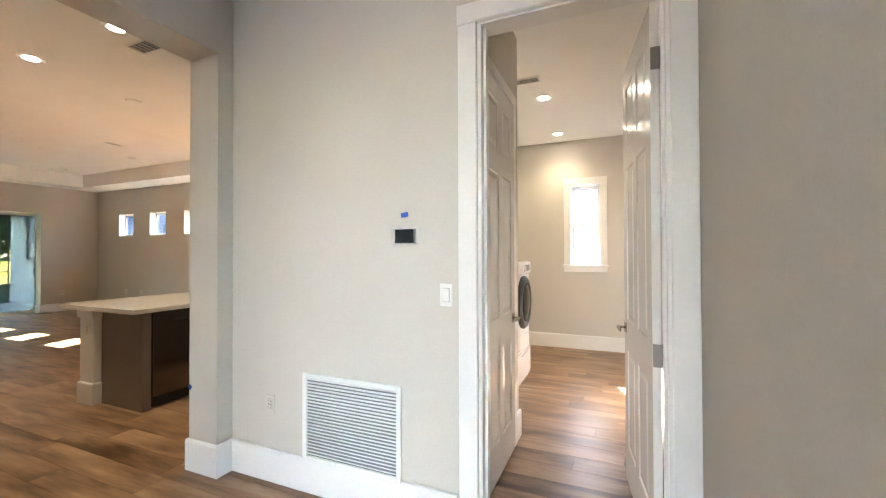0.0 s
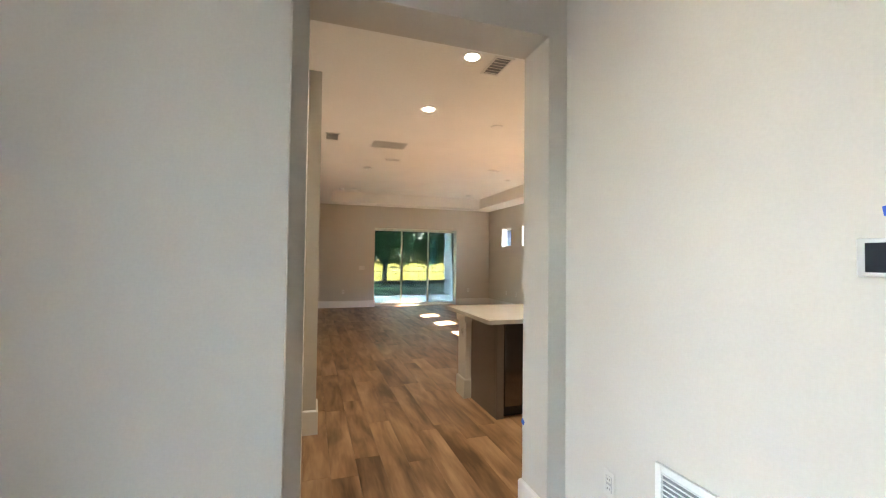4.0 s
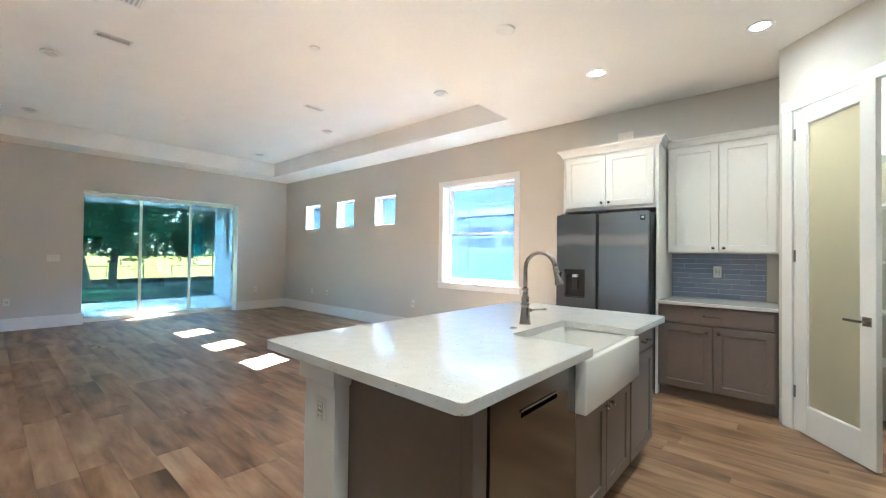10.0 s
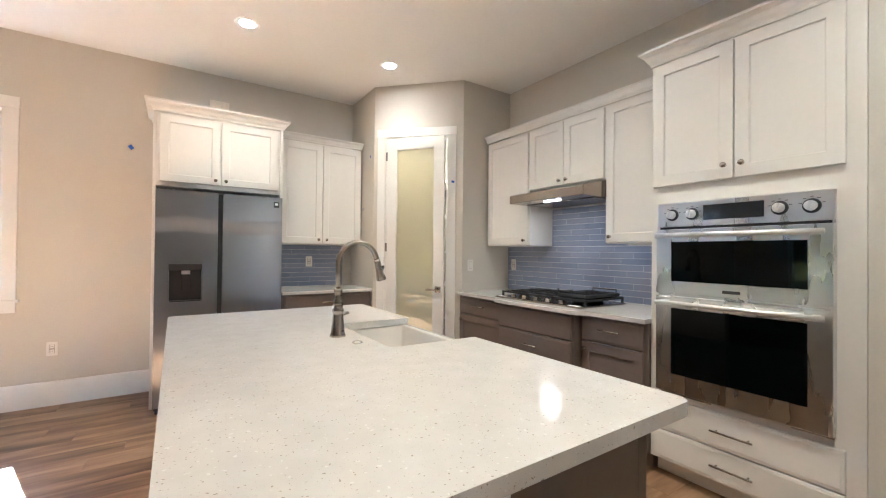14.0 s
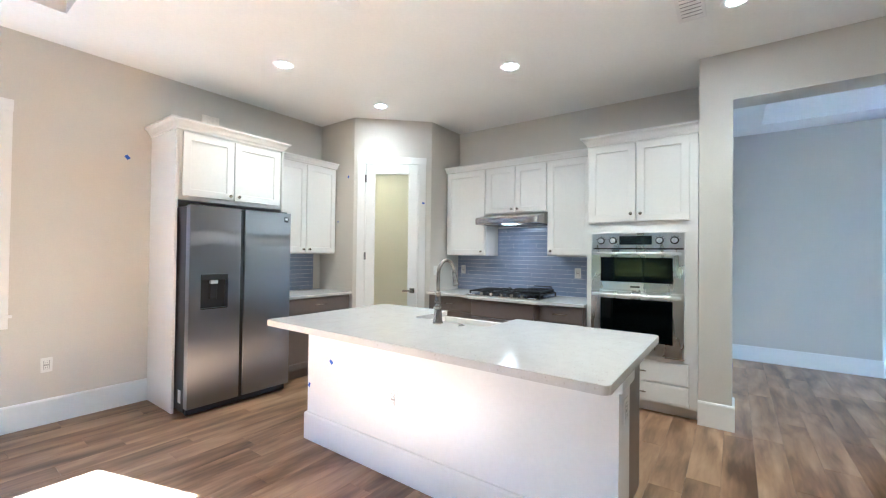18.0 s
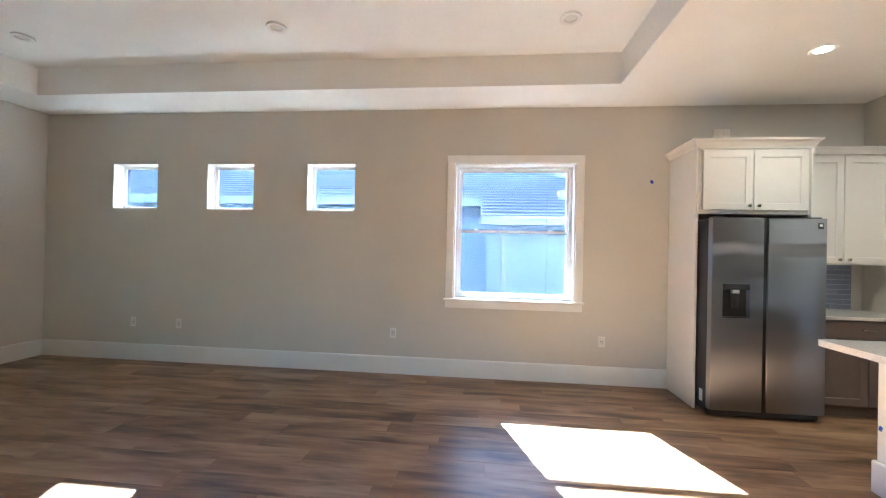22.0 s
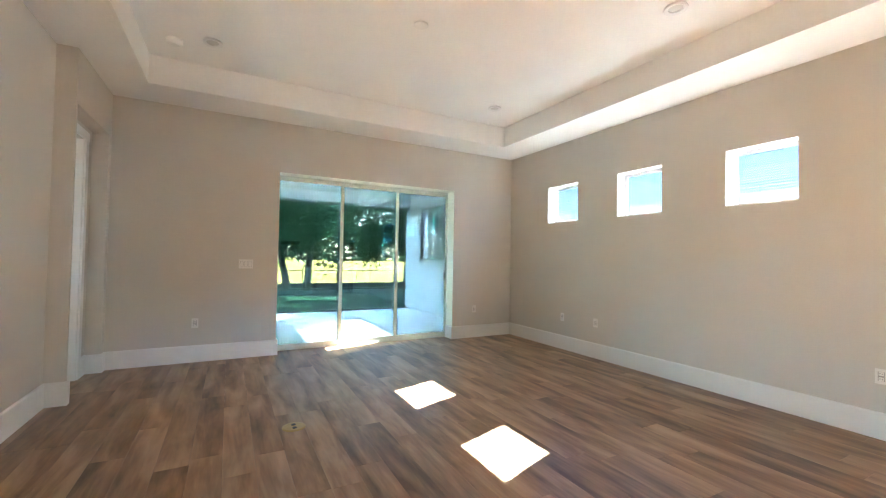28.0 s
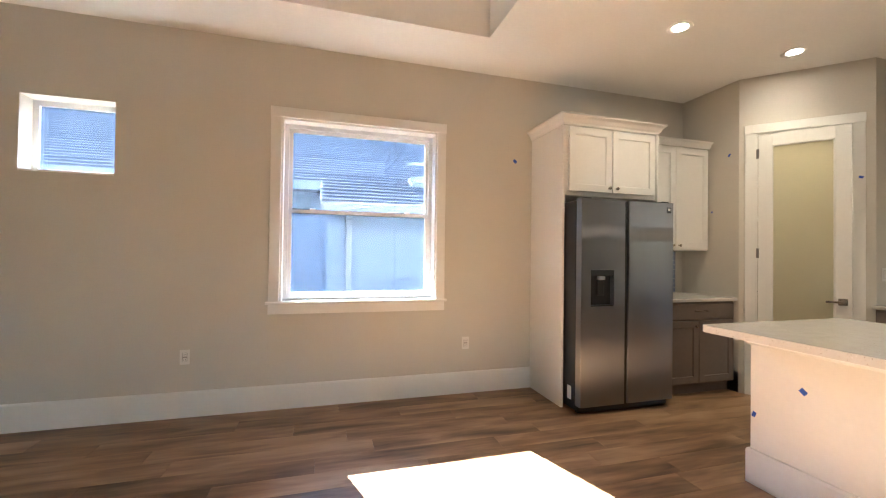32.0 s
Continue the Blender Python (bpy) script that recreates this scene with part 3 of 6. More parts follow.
def cabinet(name, m, w, z0, z1, depth, fronts, mat, label, group="", toe=True):
    """A cabinet unit. m: pose of its lower left front corner on the floor, facing its own -y.
    fronts: (kind, x0, x1, z0, z1, hardware x, hardware z)."""
    ob = thing(name, m, label, "cabinet", group)
    if toe:
        part("body", merged(box(0, w, 0.022, depth, z0, z1, 0.0015), box(0.002, w - 0.002, 0.085, depth, 0, z0 - 0.001)), mat, ob)
    else:
        part("body", box(0, w, 0.022, depth, z0, z1, 0.0015), mat, ob)
    for kind, x0, x1, a, b, hx, hz in fronts:
        if kind == "door":
            bm = shaker(x1 - x0, b - a)
        elif kind == "slab":
            bm = box(0, x1 - x0, 0, 0.02, 0, b - a, 0.003)
        else:
            bm = panelled(x1 - x0, b - a, 0.02, [(0.012, x1 - x0 - 0.012, 0.012, b - a - 0.012)], ((0.004, -0.002), (0.008, -0.002)))
        d = part("door" if kind == "door" else "drawer_front", local(bm, pose(x0, 0, a)), mat, ob)
        if hx is None:
            continue
        if kind == "door":
            knob(hx, hz, d, NICKEL)
        else:
            bar_pull(hx, hz, 0.15, d, NICKEL)
    return ob


def plate(name, m, gangs, label, category, rockers=True, mat=None):
    """A wall plate lying on a wall, facing its own -y, centred."""
    mat = mat or PLATE
    w, h = 0.07 + 0.046 * (gangs - 1), 0.115
    ob = thing(name, m, label, category)
    part("plate", box(-w / 2, w / 2, -0.005, 0.0, -h / 2, h / 2, 0.002), mat, ob)
    for g in range(gangs):
        x = (g - (gangs - 1) / 2) * 0.046
        # Grey layer: painted shade round a rocker; the insert behind sockets.
        part("bezel", box(x - 0.0182, x + 0.0182, -0.0057, -0.0045, -0.0352, 0.0352), PLATE_GAP, ob)
        if rockers:
            part("rocker", local(box(-0.0165, 0.0165, -0.004, 0.001, -0.033, 0.033, 0.001), pose(x, -0.0052, 0, 3)), mat, ob)
        else:
            for s in (-0.02, 0.02):
                rk = part("socket", local(box(-0.014, 0.014, -0.0015, 0.0003, -0.0145, 0.0145, 0.001), pose(x, -0.0057, s)), mat, ob)
                part("slot", merged(box(x - 0.007, x - 0.005, -0.0079, -0.0071, s - 0.005, s + 0.005), box(x + 0.005, x + 0.007, -0.0079, -0.0071, s - 0.005, s + 0.005)), BLACK, rk)
    return ob


FACE_S, FACE_W, FACE_E, FACE_N = 0, -90, 90, 180


def recessed_light(name, x, y, z, lit, power):
    ob = thing(name, (x, y, z), "round recessed downlight with white trim, lit warm" if lit else "round recessed downlight with white trim, switched off",
               "ceiling light", "kitchen downlights" if lit else "great room downlights")
    k = 1.0 if lit else 2.8
    ring = [(0.052, 0.0), (0.083, -0.002 * k), (0.088, -0.006 * k), (0.085, -0.009 * k), (0.056, -0.007 * k if not lit else -0.005), (0.052, -0.001)]
    part("trim_ring", local(lathe(ring, 28), pose(x, y, z)), PLASTIC, ob, smooth=lit)
    part("lens", local(lathe([(0.0, -0.004 * k), (0.052, -0.004 * k), (0.052, -0.001), (0.0, -0.001)], 28), pose(x, y, z)), LAMP_ON if lit else LENS_OFF, ob)
    if lit:
        data = bpy.data.lights.new("downlight", "AREA")
        data.shape, data.size, data.energy, data.color = "DISK", 0.15, power, (1.0, 0.84, 0.57)
        data.spread = radians(118)
        lamp = new("downlight_lamp", data)
        lamp.parent = ob
        lamp.location = (0, 0, -0.012)
    return ob


# ---- setting: walls ----
NORTH, NORTH_OUT, WEST, WEST_OUT, EAST = 6.39, 6.62, -12.56, -12.88, -1.82
CEILING, TRAY, HEAD = 3.05, 3.35, 2.66
SMALL = [(-11.625, -11.026), (-10.369, -9.772), (-9.102, -8.520)]
BIG = (-7.345, -6.000, 0.885, 2.43)
LAUN = (-0.525, -0.105, 1.22, 2.40)
SLIDE = (2.595, 5.24, 0.0, 2.395)
wall_holes = [(a, b, 1.862, 2.42) for a, b in SMALL] + [BIG, LAUN]
PAINTED = "greige painted plaster wall"
solo("wall_north", holed("x", NORTH, NORTH_OUT, -12.56, 0.56, -0.1, 3.6, wall_holes), WALL, PAINTED + " with three small square windows", "wall", kind="structure")
solo("wall_west", merged(holed("y", -12.768, WEST, 0.2, 6.62, -0.1, 3.6, [(SLIDE[0], SLIDE[1], -0.1, SLIDE[3])]), holed("y", WEST_OUT, -12.768, 0.2, 6.62, -0.1, 3.6, [(SLIDE[0] - 0.07, SLIDE[1] + 0.07, 0.0, SLIDE[3] + 0.021)])), WALL, PAINTED + " with a wide glass slider", "wall", kind="structure")
solo("wall_east_kitchen", holed("y", EAST, -1.70, 2.21, 6.39, -0.1, 3.6, []), WALL, PAINTED + " behind the range", "wall", kind="structure")
solo("wall_thermostat", holed("x", 2.09, 2.21, -2.205, 0.52, -0.1, 3.6, [(-0.525, 0.305, -0.1, 2.53)]), WALL, PAINTED + " with the laundry doorway", "wall", kind="structure")
solo("wall_hall_arch", holed("y", -2.465, -2.205, -3.6, 2.21, -0.1, 3.6, [(0.768, 1.98, -0.1, HEAD)]), WALL, PAINTED + " with a tall cased opening", "wall", kind="structure")
solo("wall_hall_west", box(-2.205, -2.09, -3.6, 0.70, -0.1, 3.6), WALL, PAINTED + " standing proud beside the opening", "wall", kind="structure")
solo("wall_hall_east", box(0.40, 0.52, 0.57, 2.09, -0.1, 3.6), WALL, PAINTED, "wall", kind="structure")
solo("wall_hall_corner", prism([(0.40, 0.57), (0.99, 0.167), (1.15, 0.25), (0.52, 0.70)], -0.1, 3.6), WALL, "angled " + PAINTED, "wall", kind="structure")
solo("wall_foyer_east", box(0.99, 1.15, -3.6, 0.21, -0.1, 3.6), WALL, PAINTED, "wall", kind="structure")
solo("wall_foyer_south", holed("x", -3.52, -3.4, -2.475, 1.15, -0.1, 3.6, [(-1.30, 0.25, 0.0, 2.9)]), WALL, PAINTED + " with a wide glazed entry", "wall", kind="structure")
# Two unseen walls added to shade the hall's west and corner walls.
solo("wall_foyer_return", box(-2.09, -1.27, -1.52, -1.40, -0.1, 3.6), WALL, PAINTED + " added unseen in the foyer to shade the west wall", "wall", kind="structure")
solo("wall_foyer_closet", box(-0.08, 0.99, -2.2, -1.02, -0.1, 3.6), WALL, PAINTED + " added unseen in the foyer to shade the corner wall", "wall", kind="structure")
solo("wall_switch", box(-4.05, -2.465, 0.56, 0.687, -0.1, 3.6), WALL, PAINTED + " with a bank of switches", "wall", kind="structure")
solo("wall_boxed_out", holed("x", 0.56, 0.853, -5.42, -3.905, -0.1, 3.6, [(-5.242, -4.17, -0.1, 2.68)]), WALL, "boxed-out greige wall with a tall opening", "wall", kind="structure")
solo("wall_south", box(-11.40, -5.42, 0.56, 0.70, -0.1, 3.6), WALL, "long " + PAINTED, "wall", kind="structure")
solo("wall_alcove", holed("x", 0.70, 0.844, -12.56, -11.40, -0.1, 3.6, [(-12.46, -11.43, -0.1, 2.575)]), WALL, "greige wall with a recessed doorway", "wall", kind="structure")
solo("wall_alcove_back", holed("x", 0.58, 0.70, -12.56, -11.40, -0.1, 3.6, [(-12.22, -11.52, -0.1, 2.44)]), WALL, PAINTED + " round a door", "wall", kind="structure")
solo("wall_passage_west", box(-5.54, -5.42, -1.6, 0.56, -0.1, 3.6), WALL, PAINTED, "wall", kind="structure")
solo("wall_passage_east", box(-4.02, -3.90, -1.6, 0.56, -0.1, 3.6), WALL, PAINTED, "wall", kind="structure")
solo("wall_passage_end", box(-5.54, -3.90, -1.72, -1.6, -0.1, 3.6), WALL, PAINTED, "wall", kind="structure")
solo("wall_bedroom_end", box(-12.56, -11.40, -0.60, -0.48, -0.1, 3.6), WALL, PAINTED, "wall", kind="structure")
solo("wall_bedroom_side", box(-11.42, -11.30, -0.48, 0.48, -0.1, 3.6), WALL, PAINTED, "wall", kind="structure")
solo("wall_bedroom_west", box(-12.68, -12.56, -0.60, 0.2, -0.1, 3.6), WALL, PAINTED, "wall", kind="structure")
# pantry corner
A, B = Vector((-3.115, 5.746)), Vector((-2.451, 5.06))
DIAG = (B - A).length
turn = math.degrees(math.atan2(B.y - A.y, B.x - A.x))
PANTRY = pose(A.x, A.y, 0, 0, 0, turn)
solo("wall_pantry", local(holed("x", 0.0, 0.11, 0.0, DIAG, -0.1, 3.6, [(0.13, 0.80, -0.1, 2.50)]), PANTRY), WALL, "angled greige wall round the pantry door", "wall", kind="structure")
solo("wall_pantry_west", box(-3.115, -3.005, 5.746, 6.39, -0.1, 3.6), WALL, PAINTED, "wall", kind="structure")
solo("wall_pantry_south", box(-2.451, -1.82, 5.06, 5.17, -0.1, 3.6), WALL, PAINTED, "wall", kind="structure")
# laundry
solo("wall_laundry_closet", box(-1.70, -0.60, 2.21, 3.29, -0.1, 3.6), WALL, PAINTED + " beside the laundry door", "wall", kind="structure")
solo("wall_laundry_east", box(0.44, 0.56, 2.21, 6.39, -0.1, 3.6), WALL, PAINTED, "wall", kind="structure")

# ceilings
TX0, TX1, TY0, TY1 = -11.96, -5.74, 1.25, 5.775


def slab_with_hole(x0, x1, y0, y1, z0, z1, hole):
    bm = bmesh.new()
    hx0, hx1, hy0, hy1 = hole
    for a, b, c, d in ((x0, x1, y0, hy0), (x0, x1, hy1, y1), (x0, hx0, hy0, hy1), (hx1, x1, hy0, hy1)):
        add_box(bm, a, b, c, d, z0, z1)
    return bm


solo("ceiling", slab_with_hole(-12.56, -1.82, 0.56, 6.39, CEILING, TRAY, (TX0, TX1, TY0, TY1)), CEIL, "white ceiling with a dropped border round a raised tray", "ceiling", kind="structure")
solo("ceiling_tray", box(TX0 - 0.3, TX1 + 0.3, TY0 - 0.3, TY1 + 0.3, TRAY, 3.5), CEIL, "raised white tray ceiling", "ceiling", kind="structure")
solo("ceiling_roof", box(-12.78, 1.2, -3.72, 6.62, 3.6, 3.7), CEIL, "white ceiling deck", "ceiling", kind="structure")
solo("ceiling_hall", slab_with_hole(-2.205, 0.99, -3.6, 2.09, CEILING, 3.3, (-1.75, -0.05, -2.1, 1.70)), CEIL, "white hall ceiling with a raised middle", "ceiling", kind="structure")
solo("ceiling_hall_tray", box(-1.9, 0.1, -2.7, 1.85, 3.3, 3.4), CEIL, "raised white hall ceiling", "ceiling", kind="structure")
solo("ceiling_laundry", box(-1.70, 0.44, 2.21, 6.39, CEILING, 3.2), CEIL, "white laundry ceiling", "ceiling", kind="structure")
solo("ceiling_passage", box(-5.42, -4.02, -1.6, 0.56, CEILING, 3.2), CEIL, "white passage ceiling", "ceiling", kind="structure")
solo("ceiling_bedroom", box(-12.56, -11.42, -0.48, 0.48, CEILING, 3.2), CEIL, "white bedroom ceiling", "ceiling", kind="structure")

# floor bed under the planks
floor = solo("floor", box(-12.768, 1.0, -3.6, 6.50, -0.12, -0.0035), JOINT, "brown wood-look vinyl plank floor", "floor", kind="structure")

# baseboards
BB = ((0.0, 0.0), (0.017, 0.0), (0.017, 0.185), (0.012, 0.197), (0.0, 0.2))


def baseboard(*path):
    solo("baseboard", sweep(path, BB), TRIM, "tall white painted baseboard along the wall", "baseboard", kind="structure")


baseboard((-5.02, NORTH), (WEST, NORTH), (WEST, 5.235), (-12.766, 5.235))
baseboard((-12.766, 2.605), (WEST, 2.605), (WEST, 0.844), (-12.46, 0.844), (-12.46, 0.70), (-12.33, 0.70))
baseboard((-11.43, 0.72), (-11.43, 0.844), (-11.40, 0.844), (-11.40, 0.70), (-5.42, 0.70), (-5.42, 0.853), (-5.242, 0.853), (-5.242, 0.56), (-5.42, 0.56), (-5.42, -1.6), (-4.02, -1.6))
baseboard((-4.17, 0.56), (-4.17, 0.853), (-3.905, 0.853), (-3.905, 0.687), (-2.465, 0.687), (-2.465, 0.768), (-2.205, 0.768), (-2.205, 0.70), (-2.09, 0.70), (-2.09, -1.40))
baseboard((0.99, 0.06), (0.99, 0.167), (0.40, 0.57), (0.40, 2.09))
baseboard((-0.63, 2.09), (-2.205, 2.09), (-2.205, 1.98), (-2.465, 1.98), (-2.465, 2.212))
baseboard((-3.115, 6.0), (-3.115, 5.746), tuple(A + (B - A) * (0.045 / DIAG)))
baseboard(tuple(A + (B - A) * (0.895 / DIAG)), (-2.451, 5.06), (-2.44, 5.06))
solo("baseboard", sweep(((0.44, 2.21), (0.44, 6.39), (-1.70, 6.39), (-1.70, 3.29), (-0.60, 3.29), (-0.60, 2.22)), BB), TRIM, "tall white painted baseboard in the laundry", "baseboard", kind="structure")


# ---- windows and doors of the setting ----
def casing(u0, u1, z0, z1, w, t=0.018):
    """Three flat boards round an opening in the x-z plane, proud towards -y from y 0."""
    return [box(u0 - w, u0, -t, 0, z0, z1, 0.002), box(u1, u1 + w, -t, 0, z0, z1, 0.002), box(u0 - w - 0.004, u1 + w + 0.004, -t - 0.003, 0, z1, z1 + w, 0.002)]


def hung_window(name, x0, x1, z0, z1, label, glass, fw=0.033, s=0.031):
    """A white single-hung window in the north wall, with casing, sill and apron."""
    ob = thing(name, (0, 0, 0), label, "window", kind="structure")
    y = NORTH
    for bm, n in zip(casing(x0, x1, z0, z1, 0.085), ("casing", "casing", "casing")):
        part(n, local(bm, pose(0, y, 0)), TRIM, ob)
    part("window_sill", box(x0 - 0.105, x1 + 0.105, y - 0.032, NORTH_OUT - 0.10, z0 - 0.018, z0 + 0.004, 0.003), TRIM, ob)
    part("apron", box(x0 - 0.085, x1 + 0.085, y - 0.018, y, z0 - 0.10, z0 - 0.018, 0.002), TRIM, ob)
    part("jamb", box(x0, x0 + 0.014, y, NORTH_OUT - 0.08, z0, z1), TRIM, ob)
    part("jamb", box(x1 - 0.014, x1, y, NORTH_OUT - 0.08, z0, z1), TRIM, ob)
    part("head_jamb", box(x0, x1, y, NORTH_OUT - 0.08, z1 - 0.014, z1), TRIM, ob)
    f0, f1 = NORTH_OUT - 0.115, NORTH_OUT - 0.045
    a, b, mid = x0 + 0.014, x1 - 0.014, (z0 + z1) / 2 + 0.0
    part("window_frame", merged(box(a, a + fw, f0, f1, z0, z1), box(b - fw, b, f0, f1, z0, z1), box(a, b, f0 + 0.001, f1 - 0.001, z1 - 0.045, z1), box(a, b, f0 + 0.001, f1 - 0.001, z0, z0 + 0.045)), VINYL, ob)
    for n, y0, c, d in (("upper_sash", f0 + 0.036, mid - 0.015, z1 - 0.045), ("lower_sash", f0 + 0.008, z0 + 0.04, mid + 0.02)):
        sash = part(n, merged(box(a + fw, a + fw + s, y0, y0 + 0.024, c, d), box(b - fw - s, b - fw, y0, y0 + 0.024, c, d), box(a + fw, b - fw, y0 + 0.001, y0 + 0.023, c, c + s), box(a + fw, b - fw, y0 + 0.001, y0 + 0.023, d - s, d)), VINYL, ob)
        p = part("pane", box(a + fw + s, b - fw - s, y0 + 0.011, y0 + 0.013, c + s, d - s), glass, sash)
        p.visible_shadow = False
        if n == "lower_sash" and x1 - x0 > 1:
            for lx in (x0 + 0.25, x1 - 0.25):
                part("sash_lock", box(lx - 0.025, lx + 0.025, y0 + 0.002, y0 + 0.022, d, d + 0.012, 0.003), VINYL, sash)
    return ob


hung_window("window_1", *BIG, "white single-hung window with flat painted casing and sill", DIM_PANE)
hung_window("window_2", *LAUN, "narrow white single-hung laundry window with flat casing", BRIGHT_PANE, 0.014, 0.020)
for x0, x1 in SMALL:
    ob = thing("window_3", (0, 0, 0), "small square fixed window set deep in the wall", "window", "small square windows", "structure")
    f0, f1, z0, z1 = NORTH_OUT - 0.09, NORTH_OUT - 0.03, 1.862, 2.42
    s = 0.04
    part("window_frame", merged(box(x0, x0 + s, f0, f1, z0, z1), box(x1 - s, x1, f0, f1, z0, z1), box(x0 + s, x1 - s, f0 + 0.001, f1 - 0.001, z0, z0 + s), box(x0 + s, x1 - s, f0 + 0.001, f1 - 0.001, z1 - s, z1)), VINYL, ob)
    part("window_sill", box(x0, x1, NORTH, f0, z0 - 0.001, z0 + 0.012), TRIM, ob)
    part("pane", box(x0 + s, x1 - s, f0 + 0.02, f0 + 0.023, z0 + s, z1 - s), DIM_PANE, ob).visible_shadow = False

# the glass slider
slider = thing("door_slider", (-12.66, 3.92, 0), "three-panel glass sliding door in a pale aluminium frame, shut", "sliding door", kind="structure")
s0, s1, sz = SLIDE[0], SLIDE[1], SLIDE[3]
r0, r1, rz = s0 - 0.069, s1 + 0.069, sz + 0.02
fx0, fx1 = -12.875, -12.772
part("track_head", box(fx0, fx1, r0, r1, rz - 0.045, rz, 0.003), ALMOND, slider)
part("track_sill", box(fx0, fx1, r0, r1, 0, 0.018, 0.002), ALMOND, slider)
for x in (-12.845, -12.815, -12.79):
    part("track_rail", box(x - 0.004, x + 0.004, r0 + 0.02, r1 - 0.02, 0.018, 0.03), ALMOND, slider)
part("side_frame", box(fx0, fx1, r0, r0 + 0.03, 0.018, rz - 0.045, 0.002), ALMOND, slider)
part("side_frame", box(fx0, fx1, r1 - 0.03, r1, 0.018, rz - 0.045, 0.002), ALMOND, slider)
for n, bm in (("reveal_head", box(-12.768, -12.562, s0, s1, sz - 0.004, sz - 0.0005)), ("reveal_side", box(-12.768, -12.562, s0 + 0.0005, s0 + 0.004, 0.205, sz - 0.004)), ("reveal_side", box(-12.768, -12.562, s1 - 0.004, s1 - 0.0005, 0.205, sz - 0.004))):
    part(n, bm, LIT_REVEAL, slider)
for i, (a, b) in enumerate(((r0 + 0.03, 3.502), (3.452, 4.377), (4.327, r1 - 0.03))):
    x = (-12.79, -12.8175, -12.845)[i]
    panel = part("sliding_panel", merged(box(x - 0.013, x + 0.013, a, a + 0.045, 0.03, rz - 0.045), box(x - 0.013, x + 0.013, b - 0.045, b, 0.03, rz - 0.045),
                                         box(x - 0.012, x + 0.012, a + 0.045, b - 0.045, 0.03, 0.075), box(x - 0.012, x + 0.012, a + 0.045, b - 0.045, rz - 0.09, rz - 0.045)), ALMOND, slider)
    part("pane", box(x - 0.003, x + 0.003, a + 0.045, b - 0.045, 0.075, rz - 0.09), GREEN_PANE, panel).visible_shadow = i == 2
    if i == 2:
        part("pull", box(x + 0.013, x + 0.028, b - 0.075, b - 0.05, 0.92, 1.06, 0.004), BRONZE, panel, "small dark pull")


# ---- kitchen: fridge wall ----
CROWN = ((0.0, 0.0), (0.006, 0.0), (0.010, 0.016), (0.022, 0.030), (0.034, 0.055), (0.052, 0.070), (0.058, 0.072), (0.058, 0.088), (0.0, 0.088))

surround = thing("fridge_surround", (-4.53, 6.1, 0), "white painted cabinet surround over and beside the refrigerator", "cabinet")
part("side_panel", box(-5.02, -4.998, 5.835, 6.388, 0, 2.44, 0.002), CAB_WHITE, surround)
part("side_panel", box(-4.045, -4.022, 5.80, 6.388, 0, 2.44, 0.002), CAB_WHITE, surround)
part("box", box(-4.998, -4.045, 5.83, 6.388, 1.83, 2.44), CAB_WHITE, surround)
for x0, x1, kx in ((-4.975, -4.54, -4.575), (-4.53, -4.07, -4.495)):
    d = part("door", local(shaker(x1 - x0, 0.555), pose(x0, 5.80, 1.865)), CAB_WHITE, surround)
    knob(kx, 0, d, NICKEL)
    d.children[0].data.transform(pose(0, 5.80, 1.905))
part("crown", sweep([(-5.02, 6.388), (-5.02, 5.82), (-4.022, 5.82), (-4.022, 6.388)], [(-o, 2.44 + h) for o, h in CROWN]), CAB_WHITE, surround)
solo("blank_wall_plate", box(-4.593, -4.422, 6.372, 6.389, 2.47, 2.79, 0.002), CARD, "pale blank board on the wall above the fridge cabinet", "wall plate")

fridge = thing("refrigerator", (-4.53, 5.95, 0), "dark stainless side-by-side refrigerator with a water dispenser", "refrigerator")
part("body", box(-4.985, -4.062, 5.685, 6.34, 0.03, 1.765, 0.004), BLACK, fridge, "black cabinet sides")
part("base_grille", box(-4.975, -4.072, 5.66, 5.70, 0.012, 0.075, 0.003), BLACK, fridge)
for fx in (-4.93, -4.12):
    part("foot", local(lathe([(0.02, 0.0), (0.02, 0.03), (0.0, 0.03)], 12), pose(fx, 5.72, 0)), BLACK, fridge)
disp = (-4.905, -4.668, 0.885, 1.195)
left = local(panelled(0.425, 1.70, 0.07, [(disp[0] + 4.99, disp[1] + 4.99, disp[2] - 0.075, disp[3] - 0.075)], ((0.006, 0.0), (0.010, 0.055))), pose(-4.99, 5.602, 0.075))
d = part("freezer_door", left, DARK_STEEL, fridge, "dark brushed steel door with a dispenser niche")
part("dispenser_back", box(disp[0] + 0.008, disp[1] - 0.008, 5.648, 5.655, disp[2] + 0.008, disp[3] - 0.008), BLACK, d)
part("dispenser_panel", box(disp[0] + 0.006, disp[1] - 0.006, 5.600, 5.640, disp[3] - 0.055, disp[3] - 0.004, 0.003), BLACK, d, "glossy black control strip")
part("paddle", box(-4.815, -4.755, 5.625, 5.640, disp[2] + 0.09, disp[3] - 0.075, 0.004), BLACK, d)
part("nozzle", box(-4.815, -4.755, 5.608, 5.640, disp[3] - 0.088, disp[3] - 0.058, 0.003), STEEL, d, "pale water nozzle")
part("drip_tray", box(disp[0] + 0.012, disp[1] - 0.012, 5.606, 5.650, disp[2] + 0.006, disp[2] + 0.014), BLACK, d)
d = part("fridge_door", local(panelled(0.468, 1.70, 0.018, [], ()), pose(-4.53, 5.602, 0.075)), DARK_STEEL, fridge, "dark brushed steel door")
